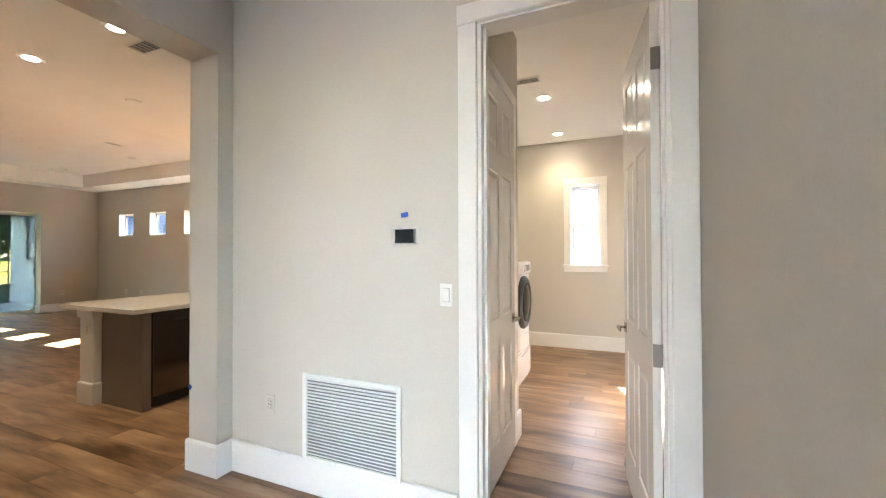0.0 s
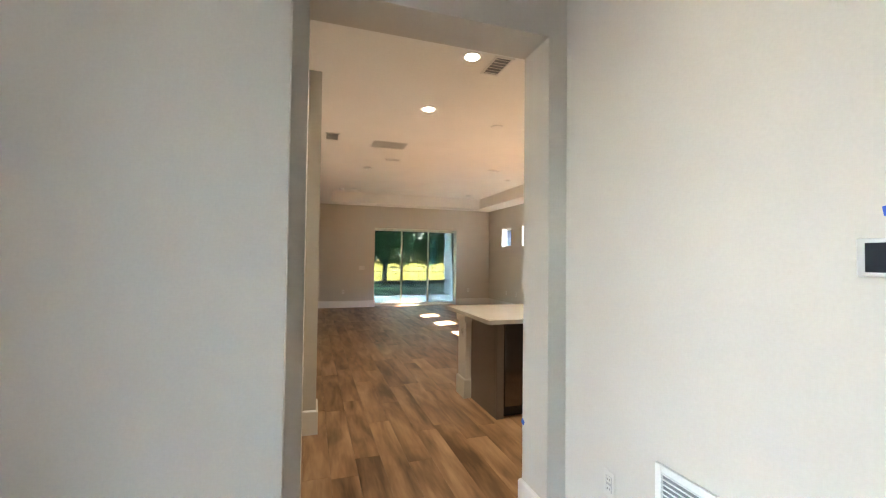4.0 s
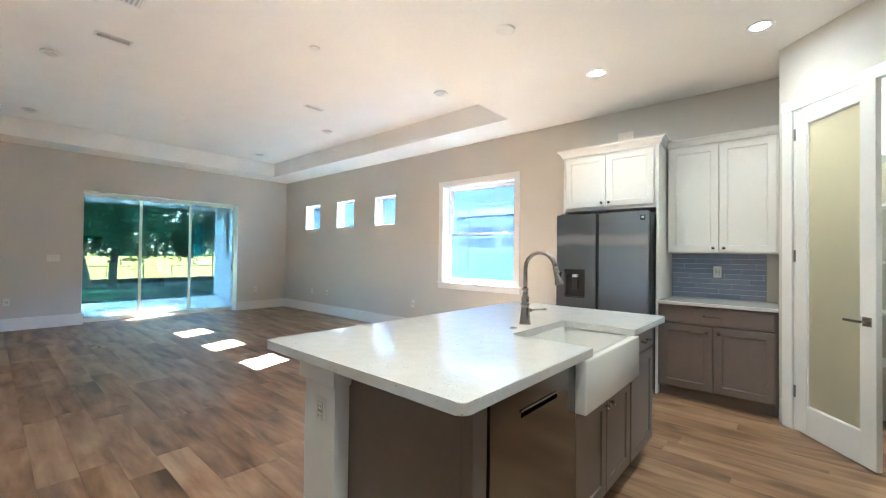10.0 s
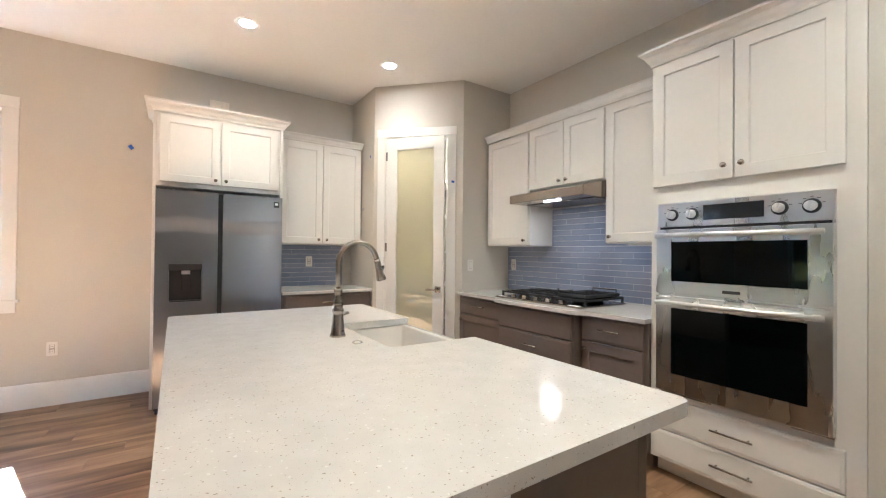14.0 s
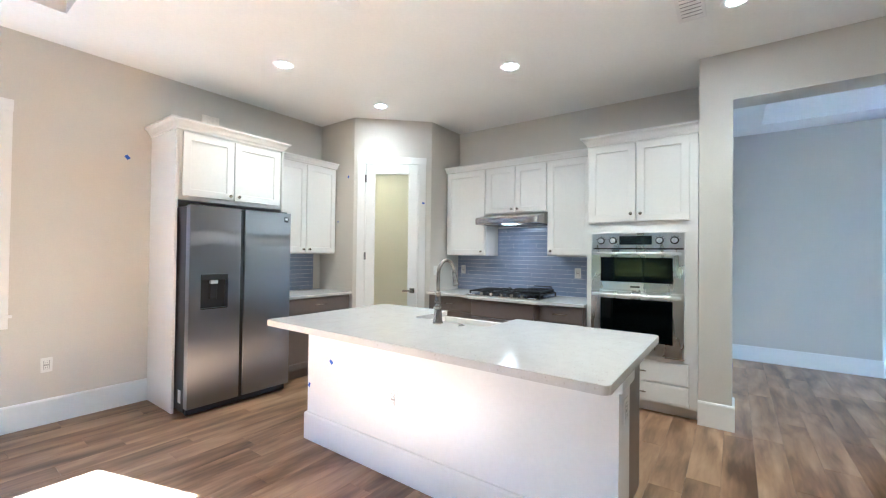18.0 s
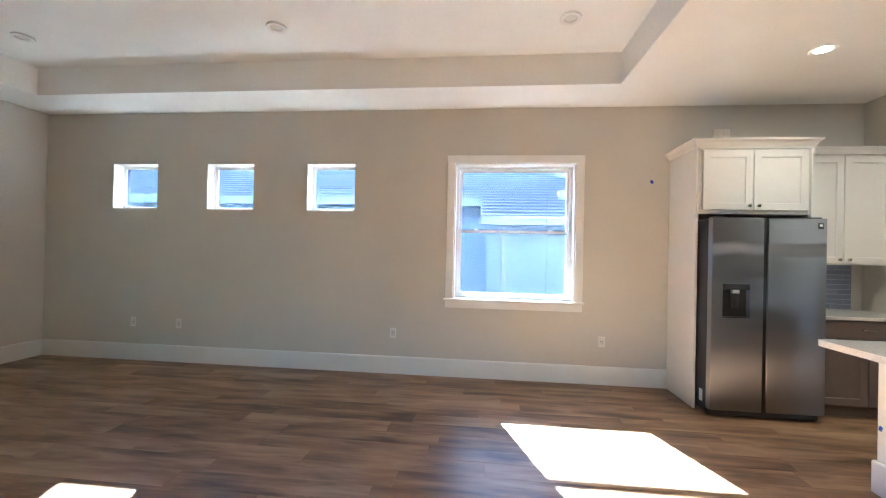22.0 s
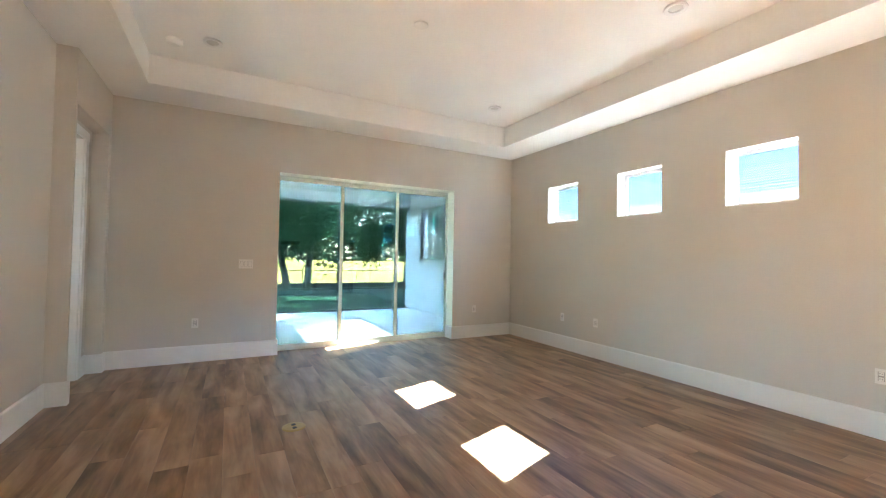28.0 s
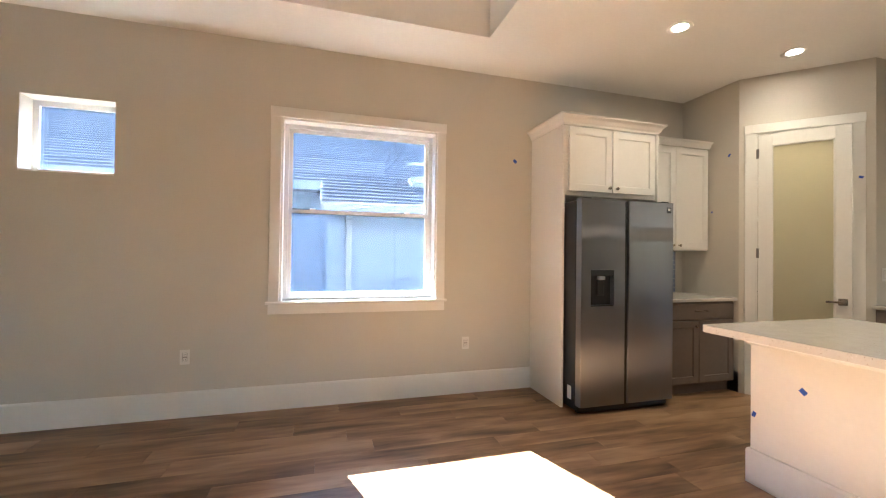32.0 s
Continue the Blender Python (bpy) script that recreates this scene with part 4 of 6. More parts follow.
part("door_edge", box(-4.528, -4.0635, 5.620, 5.672, 0.077, 1.773, 0.003), BLACK, d, "black door edge")
part("badge", box(-4.135, -4.09, 5.599, 5.602, 1.685, 1.735, 0.001), BLACK, d, "small black energy badge")
part("badge_mark", box(-4.125, -4.10, 5.5975, 5.599, 1.705, 1.725), PLASTIC, d)
part("handle_recess", box(-4.565, -4.530, 5.618, 5.67, 0.08, 1.77), BLACK, fridge, "black recessed grip between the doors")
part("hinge_cover", box(-4.96, -4.88, 5.62, 5.72, 1.766, 1.786, 0.004), BLACK, fridge)
part("hinge_cover", box(-4.17, -4.09, 5.62, 5.72, 1.766, 1.786, 0.004), BLACK, fridge)
part("rating_label", box(-4.9865, -4.985, 5.735, 5.79, 0.10, 0.21), PLASTIC, fridge, "white rating label")

cabinet("base_cabinet", pose(-4.02, 5.775, 0, 0, 0, FACE_S), 0.90, 0.105, 0.885, 0.612,
        [("drawer", 0.02, 0.88, 0.715, 0.87, 0.45, 0.80), ("door", 0.02, 0.446, 0.12, 0.705, 0.405, 0.655), ("door", 0.454, 0.88, 0.12, 0.705, 0.495, 0.655)],
        CAB_TAUPE, "taupe painted base cabinet with a drawer over two doors", "taupe base cabinets")
solo("worktop", merged(box(-4.02, -3.117, 5.755, 6.388, 0.885, 0.915, 0.004, 2)), QUARTZ, "speckled white quartz worktop beside the refrigerator", "countertop")
upper = cabinet("wall_cabinet", pose(-4.00, 6.055, 0, 0, 0, FACE_S), 0.875, 1.375, 2.44, 0.333,
                [("door", 0.015, 0.434, 1.385, 2.425, 0.395, 1.425), ("door", 0.442, 0.86, 1.385, 2.425, 0.48, 1.425)], CAB_WHITE,
                "white shaker wall cabinet with two doors and a crown", "white wall cabinets", toe=False)
part("crown", sweep([(0, 0), (0.875, 0)], [(-o * 0.8, 2.44 + h * 0.75) for o, h in CROWN]), CAB_WHITE, upper)

# ---- kitchen: range wall (faces west) ----


def east(y, x):
    """Pose of a unit on the east wall: its left end at y, its front at x."""
    return pose(x, y, 0, 0, 0, FACE_W)


cabinet("base_cabinet", east(5.055, -2.495), 0.668, 0.105, 0.885, 0.672,
        [("drawer", 0.02, 0.652, 0.715, 0.87, 0.335, 0.80), ("door", 0.02, 0.652, 0.12, 0.705, 0.06, 0.655)], CAB_TAUPE, "taupe painted base cabinet with a drawer over a door", "taupe base cabinets")
cabinet("drawer_cabinet", east(4.385, -2.575), 0.775, 0.105, 0.885, 0.752,
        [("slab", 0.015, 0.76, 0.70, 0.87, None, None), ("drawer", 0.015, 0.76, 0.405, 0.69, 0.388, 0.60), ("drawer", 0.015, 0.76, 0.115, 0.395, 0.388, 0.305)],
        CAB_TAUPE, "taupe cabinet of wide drawers standing forward under the cooktop")
cabinet("base_cabinet", east(3.608, -2.495), 0.476, 0.105, 0.885, 0.672,
        [("drawer", 0.012, 0.452, 0.715, 0.87, 0.235, 0.80), ("door", 0.012, 0.452, 0.12, 0.705, 0.045, 0.655)], CAB_TAUPE, "taupe base cabinet with a drawer over a door beside the ovens", "taupe base cabinets")
solo("worktop", prism([(-1.822, 5.058), (-2.52, 5.058), (-2.52, 4.455), (-2.535, 4.43), (-2.585, 4.405), (-2.605, 4.39), (-2.605, 3.60), (-2.595, 3.575), (-2.54, 3.54), (-2.522, 3.51), (-2.52, 3.13), (-1.822, 3.13)][::-1], 0.885, 0.915, 0.004),
     QUARTZ, "speckled white quartz worktop stepping forward at the cooktop", "countertop")
for yl, w, doors, zb, label in ((5.04, 0.595, [(0.015, 0.58, 0.54)], 1.375, "white shaker wall cabinet with one tall door"),
                                (4.445, 0.785, [(0.010, 0.389, 0.355), (0.397, 0.775, 0.430)], 1.875, "short white shaker cabinet over the hood"),
                                (3.66, 0.485, [(0.012, 0.473, 0.05)], 1.385, "white shaker wall cabinet with one tall door")):
    u = cabinet("wall_cabinet", east(yl, -2.15), w, zb, 2.44, 0.328, [("door", a, b, zb + 0.01, 2.425, k, zb + 0.05) for a, b, k in doors], CAB_WHITE, label, "white wall cabinets", toe=False)
    part("crown", sweep([(0, 0), (w, 0)], [(-o * 0.8, 2.44 + h * 0.75) for o, h in CROWN]), CAB_WHITE, u)

hood = thing("range_hood", (-2.1, 4.05, 1.75), "slim stainless under-cabinet range hood with its lamp on", "range hood")
prof = [(-1.822, 1.738), (-1.822, 1.872), (-2.13, 1.872), (-2.37, 1.816), (-2.393, 1.808), (-2.393, 1.738)]
bm = bmesh.new()
ends = [[bm.verts.new((x, y, z)) for x, z in prof] for y in (3.665, 4.44)]
bm.faces.new(ends[0])
bm.faces.new(ends[1][::-1])
for i in range(6):
    bm.faces.new((ends[0][i], ends[0][(i + 1) % 6], ends[1][(i + 1) % 6], ends[1][i]))
bmesh.ops.bevel(bm, geom=bm.edges[:], offset=0.004, segments=2, affect="EDGES", profile=0.5)
part("canopy", bm, HOOD_STEEL, hood)
part("lamp_strip", box(-2.292, -2.279, 3.965, 4.135, 1.733, 1.7375), HOOD_ON, hood, "lit lamp strip")
part("filter", box(-2.22, -1.90, 3.70, 4.40, 1.732, 1.7375, 0.002), HOOD_STEEL, hood, "flat steel grease filter")
strip = bpy.data.lights.new("hood_lamp", "AREA")
strip.shape, strip.size, strip.size_y, strip.energy, strip.color = "RECTANGLE", 0.03, 0.16, 0.02, (1.0, 0.86, 0.7)
sl = new("hood_lamp", strip)
sl.parent = hood
sl.location = (-0.185, 0.0, -0.02)

cook = thing("gas_cooktop", (-2.2, 4.05, 0.915), "five-burner stainless gas cooktop with black iron grates", "cooktop")
part("pan", box(-2.50, -1.95, 3.60, 4.50, 0.916, 0.928, 0.004), HOOD_STEEL, cook, "stainless pan")
for i, (bx, by, r) in enumerate(((-2.08, 3.77, 0.04), (-2.32, 3.77, 0.035), (-2.19, 4.05, 0.055), (-2.08, 4.33, 0.045), (-2.32, 4.33, 0.035))):
    part("burner", local(lathe([(0, 0.028), (r * 0.8, 0.028), (r, 0.022), (r, 0.014), (r * 1.2, 0.010), (r * 1.2, 0.0)], 20), pose(bx, by, 0.928)), IRON, cook, smooth=True)
for y0, y1 in ((3.615, 3.905), (3.915, 4.185), (4.195, 4.485)):
    bars = [box(-2.43, -2.416, y0, y1, 0.958, 0.972), box(-1.974, -1.96, y0, y1, 0.958, 0.972), box(-2.43, -1.96, y0, y0 + 0.014, 0.957, 0.971), box(-2.43, -1.96, y1 - 0.014, y1, 0.957, 0.971),
            box(-2.43, -1.96, (y0 + y1) / 2 - 0.006, (y0 + y1) / 2 + 0.006, 0.960, 0.976)]
    bars += [box(x - 0.006, x + 0.006, y0, y1, 0.959, 0.975) for x in (-2.32, -2.195, -2.07)]
    bars += [box(x, x + 0.014, y, y + 0.014, 0.928, 0.958) for x in (-2.43, -1.974) for y in (y0, y1 - 0.014)]
    part("grate", merged(*bars), IRON, cook, "black cast iron grate")
griddle = part("griddle", box(-2.40, -1.985, 3.63, 3.90, 0.977, 1.002, 0.006), IRON, cook, "black cast iron griddle lying over the grate")
for k in range(7):
    part("rib", box(-2.37, -2.015, 3.66 + 0.036 * k, 3.668 + 0.036 * k, 1.0015, 1.009), IRON, griddle)
for hx, hz in ((-2.395, 1.022), (-1.99, 1.026)):
    part("griddle_handle", tube([(hx, 3.66, 0.985), (hx, 3.66, hz), (hx, 3.87, hz), (hx, 3.87, 0.985)], 0.006, 8), IRON, cook)
for k in range(4):
    part("grate_finger", local(box(0.045, 0.115, -0.006, 0.006, 0.0, 0.016), pose(-2.19, 4.05, 0.976, 0, -8, 45 + 90 * k)), IRON, cook)
for k in range(5):
    part("dial", local(lathe([(0.0, 0.030), (0.016, 0.030), (0.019, 0.024), (0.020, 0.004), (0.023, 0.0)], 18), pose(-2.468, 3.80 + 0.125 * k, 0.928)), NICKEL, cook, "steel dial", smooth=True)
part("leaflet", merged(box(-2.49, -2.445, 3.64, 3.73, 0.929, 0.9295)), PLASTIC, cook, "white paper tag")
part("leaflet", merged(box(-2.49, -2.45, 4.40, 4.47, 0.929, 0.9295)), PLASTIC, cook, "white paper tag")

# oven tower
TOWER = east(3.128, -2.455)
tower = thing("oven_cabinet", TOWER, "tall white painted oven cabinet with two upper doors and two drawers", "cabinet")
TW = 0.913
part("body", merged(box(0, TW, 0.005, 0.633, 0.10, 2.44), box(0.004, TW - 0.004, 0.08, 0.633, 0, 0.099)), CAB_WHITE, tower)
for x0, x1, kx in ((0.018, 0.431, 0.395), (0.439, 0.851, 0.475)):
    dd = part("door", local(shaker(x1 - x0, 0.72), pose(x0, -0.018, 1.705)), CAB_WHITE, tower)
    knob(kx, 0, dd, NICKEL)
    dd.children[0].data.transform(pose(0, -0.018, 1.775))
for a, b in ((0.287, 0.470), (0.112, 0.279)):
    dd = part("drawer_front", local(panelled(0.833, b - a, 0.02, [(0.012, 0.821, 0.012, b - a - 0.012)], ((0.004, -0.002), (0.008, -0.002))), pose(0.018, -0.016, a)), CAB_WHITE, tower)
    bar_pull(0.434, 0, 0.19, dd, NICKEL)
    dd.children[0].data.transform(pose(0, -0.016, (a + b) / 2))
part("crown", sweep([(0, 0.29), (0, 0.0), (TW, 0.0)], [(-o, 2.44 + h) for o, h in CROWN]), CAB_WHITE, tower)

oven = thing("double_wall_oven", TOWER @ pose(0.056, -0.022, 0.478), "built-in stainless double wall oven with black glass doors", "oven")
OW = 0.765
part("trim_frame", box(0, OW, 0.004, 0.024, 0.028, 1.12), OVEN_STEEL, oven, "stainless surround")
pn = part("control_panel", box(0, OW, -0.012, 0.004, 0.985, 1.12, 0.003), OVEN_STEEL, oven)
part("display", box(0.245, 0.515, -0.0145, -0.012, 1.015, 1.095, 0.001), SCREEN, pn, "dark touch display")
for kx in (0.085, 0.19, 0.575, 0.69):
    kb = part("dial", local(lathe([(0.0, 0.034), (0.019, 0.034), (0.022, 0.031), (0.023, 0.008), (0.023, 0.0)], 24), pose(kx, -0.012, 1.052, 90)), STEEL, pn, "steel dial in a dark ring", smooth=True)
    part("dial_ring", local(lathe([(0.023, 0.010), (0.030, 0.010), (0.033, 0.006), (0.034, 0.0)], 24), pose(kx, -0.012, 1.052, 90)), BLACK, kb, smooth=True)
    part("pointer", local(box(-0.006, 0.006, -0.010, 0, -0.021, 0.021, 0.002), pose(kx, -0.0455, 1.052, 0, 12)), SATIN, kb)
    part("dial_marks", merged(*[local(box(-0.006, 0.006, -0.0006, 0, -0.0015, 0.0015), pose(kx + 0.042 * math.cos(a), -0.0125, 1.052 + 0.042 * math.sin(a))) for a in [math.pi * (0.1 + 0.2 * j) for j in range(5)]]), INK, pn)
part("vent_slot", box(0.01, OW - 0.01, -0.002, 0.004, 0.972, 0.985), BLACK, oven)


def oven_door(z0, z1, wz0, wz1, logo):
    h = z1 - z0
    dd = part("oven_door", local(panelled(OW, h, 0.03, [(0.085, OW - 0.085, wz0 - z0, wz1 - z0)], ((0.003, 0.003), (0.006, 0.004))), pose(0, -0.026, z0)), OVEN_STEEL, oven, "stainless oven door")
    part("window", box(0.0865, OW - 0.0865, -0.0272, -0.020, wz0 + 0.0015, wz1 - 0.0015), BLACK_GLASS, dd, "black glass window")
    part("handle", merged(tube([(0.02, -0.072, z1 - 0.035), (OW - 0.02, -0.072, z1 - 0.035)], 0.013, 14), box(0.04, 0.065, -0.072, -0.026, z1 - 0.047, z1 - 0.023), box(OW - 0.065, OW - 0.04, -0.072, -0.026, z1 - 0.047, z1 - 0.023)), SATIN, dd, "round bar handle", smooth=True)
    if logo:
        part("badge", box(OW / 2 - 0.04, OW / 2 + 0.04, -0.0285, -0.026, z0 + 0.022, z0 + 0.038, 0.001), INK, dd)


oven_door(0.605, 0.97, 0.675, 0.90, True)
oven_door(0.045, 0.59, 0.15, 0.525, False)

# backsplash: tiles on a grout bed
TILE_L, TILE_H, JOINT_W = 0.305, 0.0505, 0.0024
tile_meshes = {}


def tile_field(parent, m, w, z0, z1):
    rows = int((z1 - z0) / TILE_H + 0.5)
    for r in range(rows):
        a = z0 + r * TILE_H
        b = min(a + TILE_H - JOINT_W, z1)
        x = -TILE_L * (0.0, 0.62, 0.27, 0.81, 0.45)[r % 5]
        while x < w - 0.01:
            x0, x1 = max(x, 0.0), min(x + TILE_L - JOINT_W, w)
            x += TILE_L
            if x1 - x0 < 0.012:
                continue
            key = (round(x1 - x0, 3), round(b - a, 3))
            if key not in tile_meshes:
                me = bpy.data.meshes.new("tile")
                t = box(0, key[0], -0.005, 0.0, 0, key[1], 0.0012)
                t.to_mesh(me)
                t.free()
                me.materials.append(TILE)
                tile_meshes[key] = me
            ob = new("tile", tile_meshes[key])
            ob.parent = parent
            ob.matrix_basis = m @ pose(x0, -0.0025, a)


EWALL = pose(EAST, 5.058, 0, 0, 0, FACE_W)
bed_e = solo("backsplash", merged(local(box(0, 1.886, -0.006, -0.0005, 0.915, 1.376), EWALL), local(box(0.615, 1.395, -0.006, -0.0005, 1.3765, 1.744), EWALL)), GROUT,
             "blue glass subway tile backsplash behind the cooktop", "backsplash", kind="structure")
NWALL = pose(-4.02, NORTH, 0, 0, 0, FACE_S)
bed_n = solo("backsplash", local(box(0, 0.80, -0.006, -0.0005, 0.915, 1.372), NWALL), GROUT, "blue glass subway tile backsplash beside the refrigerator", "backsplash", kind="structure")

# pantry door, ajar
pd = thing("door_pantry", PANTRY, "white pantry door with a tall frosted glass pane, slightly ajar", "door", kind="structure")
for bm in casing(0.13, 0.80, 0.0, 2.50, 0.085):
    part("casing", bm, TRIM, pd)
part("jamb", box(0.13, 0.145, 0.0, 0.11, 0, 2.5), TRIM, pd)
part("jamb", box(0.785, 0.80, 0.0, 0.11, 0, 2.5), TRIM, pd)
part("head_jamb", box(0.145, 0.785, 0.0, 0.11, 2.485, 2.5), TRIM, pd)
LEAFM = pose(0.148, -0.004, 0.008, 0, 0, -7.5)
frame_bm = merged(box(0, 0.105, 0, 0.036, 0, 2.47, 0.002), box(0.53, 0.635, 0, 0.036, 0, 2.47, 0.002), box(0.105, 0.53, 0.001, 0.035, 0, 0.21), box(0.105, 0.53, 0.001, 0.035, 2.36, 2.47))
lf = part("door_leaf", local(frame_bm, LEAFM), TRIM, pd)
part("pane", local(box(0.105, 0.53, 0.014, 0.021, 0.21, 2.36), LEAFM), FROST, lf, "frosted glass pane")
part("bead", local(merged(box(0.105, 0.113, 0.006, 0.014, 0.21, 2.36), box(0.522, 0.53, 0.006, 0.014, 0.21, 2.36), box(0.113, 0.522, 0.006, 0.014, 0.21, 0.218), box(0.113, 0.522, 0.006, 0.014, 2.352, 2.36)), LEAFM), TRIM, lf)


def lever(m, parent, flip=1):
    part("rose", local(box(-0.03, 0.03, -0.008, 0, -0.03, 0.03, 0.002), m), NICKEL, parent, "square nickel rose")
    part("door_handle", local(merged(tube([(0, -0.005, 0), (0, -0.045, 0)], 0.008, 10), box(min(0, -0.115 * flip), max(0, -0.115 * flip), -0.055, -0.042, -0.009, 0.009, 0.003)), m), NICKEL, parent, "nickel lever handle")


lever(LEAFM @ pose(0.58, 0, 0.925), lf)
for z in (0.25, 1.30, 2.25):
    part("hinge", local(merged(tube([(0.0, -0.006, z), (0.0, -0.006, z + 0.09)], 0.007, 10), box(-0.02, 0.0, -0.002, 0.0, z, z + 0.09)), LEAFM), HINGE, pd)
pantry_shelves = thing("pantry_shelving", (-2.2, 5.9, 0), "white pantry shelves seen through the gap of the door", "shelving")
for z in (0.5, 0.9, 1.3, 1.75, 2.15):
    part("shelf", merged(box(-2.15, -1.825, 5.45, 6.385, z, z + 0.019), box(-3.0, -2.15, 6.05, 6.385, z, z + 0.019)), TRIM, pantry_shelves)
recessed_light("pantry_downlight", -2.45, 5.75, CEILING, True, 0.26)

# wall plates in the kitchen
plate("outlet", pose(EAST - 0.011, 4.965, 1.182, 0, 0, FACE_W), 1, "white duplex outlet on the tiled wall", "outlet", False)
plate("outlet", pose(EAST - 0.011, 3.411, 1.184, 0, 0, FACE_W), 1, "white duplex outlet on the tiled wall", "outlet", False)
plate("outlet", pose(-3.61, NORTH - 0.011, 1.188, 0, 0, FACE_S), 1, "white duplex outlet on the tiled wall", "outlet", False)
plate("light_switch", pose(-2.349, 5.06, 1.177, 0, 0, FACE_S), 1, "white rocker light switch beside the pantry", "switch")


# ---- island ----
knee = thing("island_knee_wall", (-4.47, 3.46, 0), "white painted knee wall with trimmed end posts, back of the island", "half wall", kind="structure")
part("panel", box(-4.578, -4.362, 2.365, 4.555, 0, 0.874), TRIM, knee)
part("baseboard", sweep([(-4.362, 4.555), (-4.578, 4.555), (-4.578, 2.365), (-4.362, 2.365), (-4.362, 2.428)], [(-o, z) for o, z in BB]), TRIM, knee)
part("top_trim", sweep([(-4.362, 4.555), (-4.578, 4.555), (-4.578, 2.365), (-4.362, 2.365), (-4.362, 2.428)], [(0, 0.80), (-0.014, 0.80), (-0.018, 0.81), (-0.018, 0.874), (0, 0.874)]), TRIM, knee)
plate("outlet", pose(-4.456, 2.3645, 0.69, 0, 0, FACE_S), 1, "white duplex outlet on the end of the island knee wall", "outlet", False)
plate("outlet", pose(-4.579, 3.68, 0.48, 0, 0, FACE_W), 1, "white duplex outlet on the island back", "outlet", False, PLASTIC)

solo("end_panel", box(-4.36, -3.785, 2.43, 2.445, 0.0, 0.885, 0.001), CAB_TAUPE, "taupe painted panel closing the end of the island", "panel")
solo("filler_post", box(-3.785, -3.742, 2.43, 2.505, 0.0, 0.885, 0.002), CAB_TAUPE, "taupe filler post beside the dishwasher", "panel")


def isl(y, x=-3.74):
    """Pose of a unit on the island's east face: its left end at y."""
    return pose(x, y, 0, 0, 0, FACE_E)


dw = thing("dishwasher", isl(2.508, -3.735), "dark stainless dishwasher with a pocket handle", "dishwasher")
part("tub", box(0.004, 0.656, 0.03, 0.56, 0.10, 0.87), BLACK, dw)
dd = part("door", local(panelled(0.648, 0.765, 0.03, [(0.18, 0.47, 0.645, 0.672)], ((0.003, 0.0), (0.005, 0.022))), pose(0.006, 0, 0.11)), DW_STEEL, dw, "dark brushed steel door")
part("handle_lip", local(box(0.18, 0.47, -0.006, 0.004, 0.668, 0.676, 0.002), pose(0.006, 0, 0.11)), DW_STEEL, dd)
part("kick_plate", box(0.006, 0.654, 0.07, 0.08, 0.0, 0.10), BLACK, dw)
cabinet("sink_cabinet", isl(3.172), 0.792, 0.105, 0.632, 0.60, [("door", 0.012, 0.392, 0.12, 0.62, 0.355, 0.575), ("door", 0.400, 0.78, 0.12, 0.62, 0.437, 0.575)], CAB_TAUPE,
                   "taupe painted two-door cabinet under the sink", "taupe base cabinets")
cabinet("base_cabinet", isl(3.966), 0.494, 0.105, 0.885, 0.60, [("drawer", 0.012, 0.48, 0.735, 0.872, 0.25, 0.80), ("door", 0.012, 0.48, 0.12, 0.722, 0.05, 0.665)], CAB_TAUPE,
        "taupe painted base cabinet with a drawer over a door", "taupe base cabinets")


def rounded(x0, x1, y0, y1, r, notch):
    """Plan outline of the island top: rounded corners, a notch for the sink in the east edge."""
    pts = []
    for cx, cy, a0 in ((x0 + r, y0 + r, 180), (x1 - r, y0 + r, 270)):
        pts += [(cx + r * math.cos(radians(a0 + 15 * k)), cy + r * math.sin(radians(a0 + 15 * k))) for k in range(7)]
    nx, n0, n1 = notch
    pts += [(x1, n0), (nx + 0.02, n0), (nx, n0 + 0.02), (nx, n1 - 0.02), (nx + 0.02, n1), (x1, n1)]
    for cx, cy, a0 in ((x1 - r, y1 - r, 0), (x0 + r, y1 - r, 90)):
        pts += [(cx + r * math.cos(radians(a0 + 15 * k)), cy + r * math.sin(radians(a0 + 15 * k))) for k in range(7)]
    return pts


solo("island_worktop", prism(rounded(-4.888, -3.700, 2.330, 4.617, 0.03, (-4.135, 3.27, 3.90)), 0.876, 0.915, 0.004), QUARTZ,
     "speckled white quartz island worktop cut out for the sink", "countertop")

sink = thing("apron_sink", (-3.93, 3.57, 0.63), "white fireclay farmhouse sink with a deep apron front", "sink")
bm = bmesh.new()
outer = [(-4.16, 3.176), (-3.692, 3.176), (-3.692, 3.962), (-4.16, 3.962)]
inner = [(-4.128, 3.235), (-3.735, 3.235), (-3.735, 3.903), (-4.128, 3.903)]
base_in = [(-4.10, 3.265), (-3.76, 3.265), (-3.76, 3.873), (-4.10, 3.873)]
ring = lambda pts, z: [bm.verts.new((x, y, z)) for x, y in pts]
ob_, ot_, it_, ib_ = ring(outer, 0.634), ring(outer, 0.8745), ring(inner, 0.8745), ring(base_in, 0.665)
for lo, hi in ((ob_, ot_), (ot_, it_), (it_, ib_)):
    for k in range(4):
        bm.faces.new((lo[k], lo[(k + 1) % 4], hi[(k + 1) % 4], hi[k]))
bm.faces.new(ib_)
bm.faces.new(ob_[::-1])
bmesh.ops.bevel(bm, geom=bm.edges[:], offset=0.010, segments=3, affect="EDGES", profile=0.5)
part("basin", bm, PORCELAIN, sink, smooth=True)
part("drain", local(lathe([(0.0, 0.004), (0.035, 0.004), (0.043, 0.002), (0.045, 0.0)], 20), pose(-3.95, 3.57, 0.6655)), CHROME, sink, smooth=True)

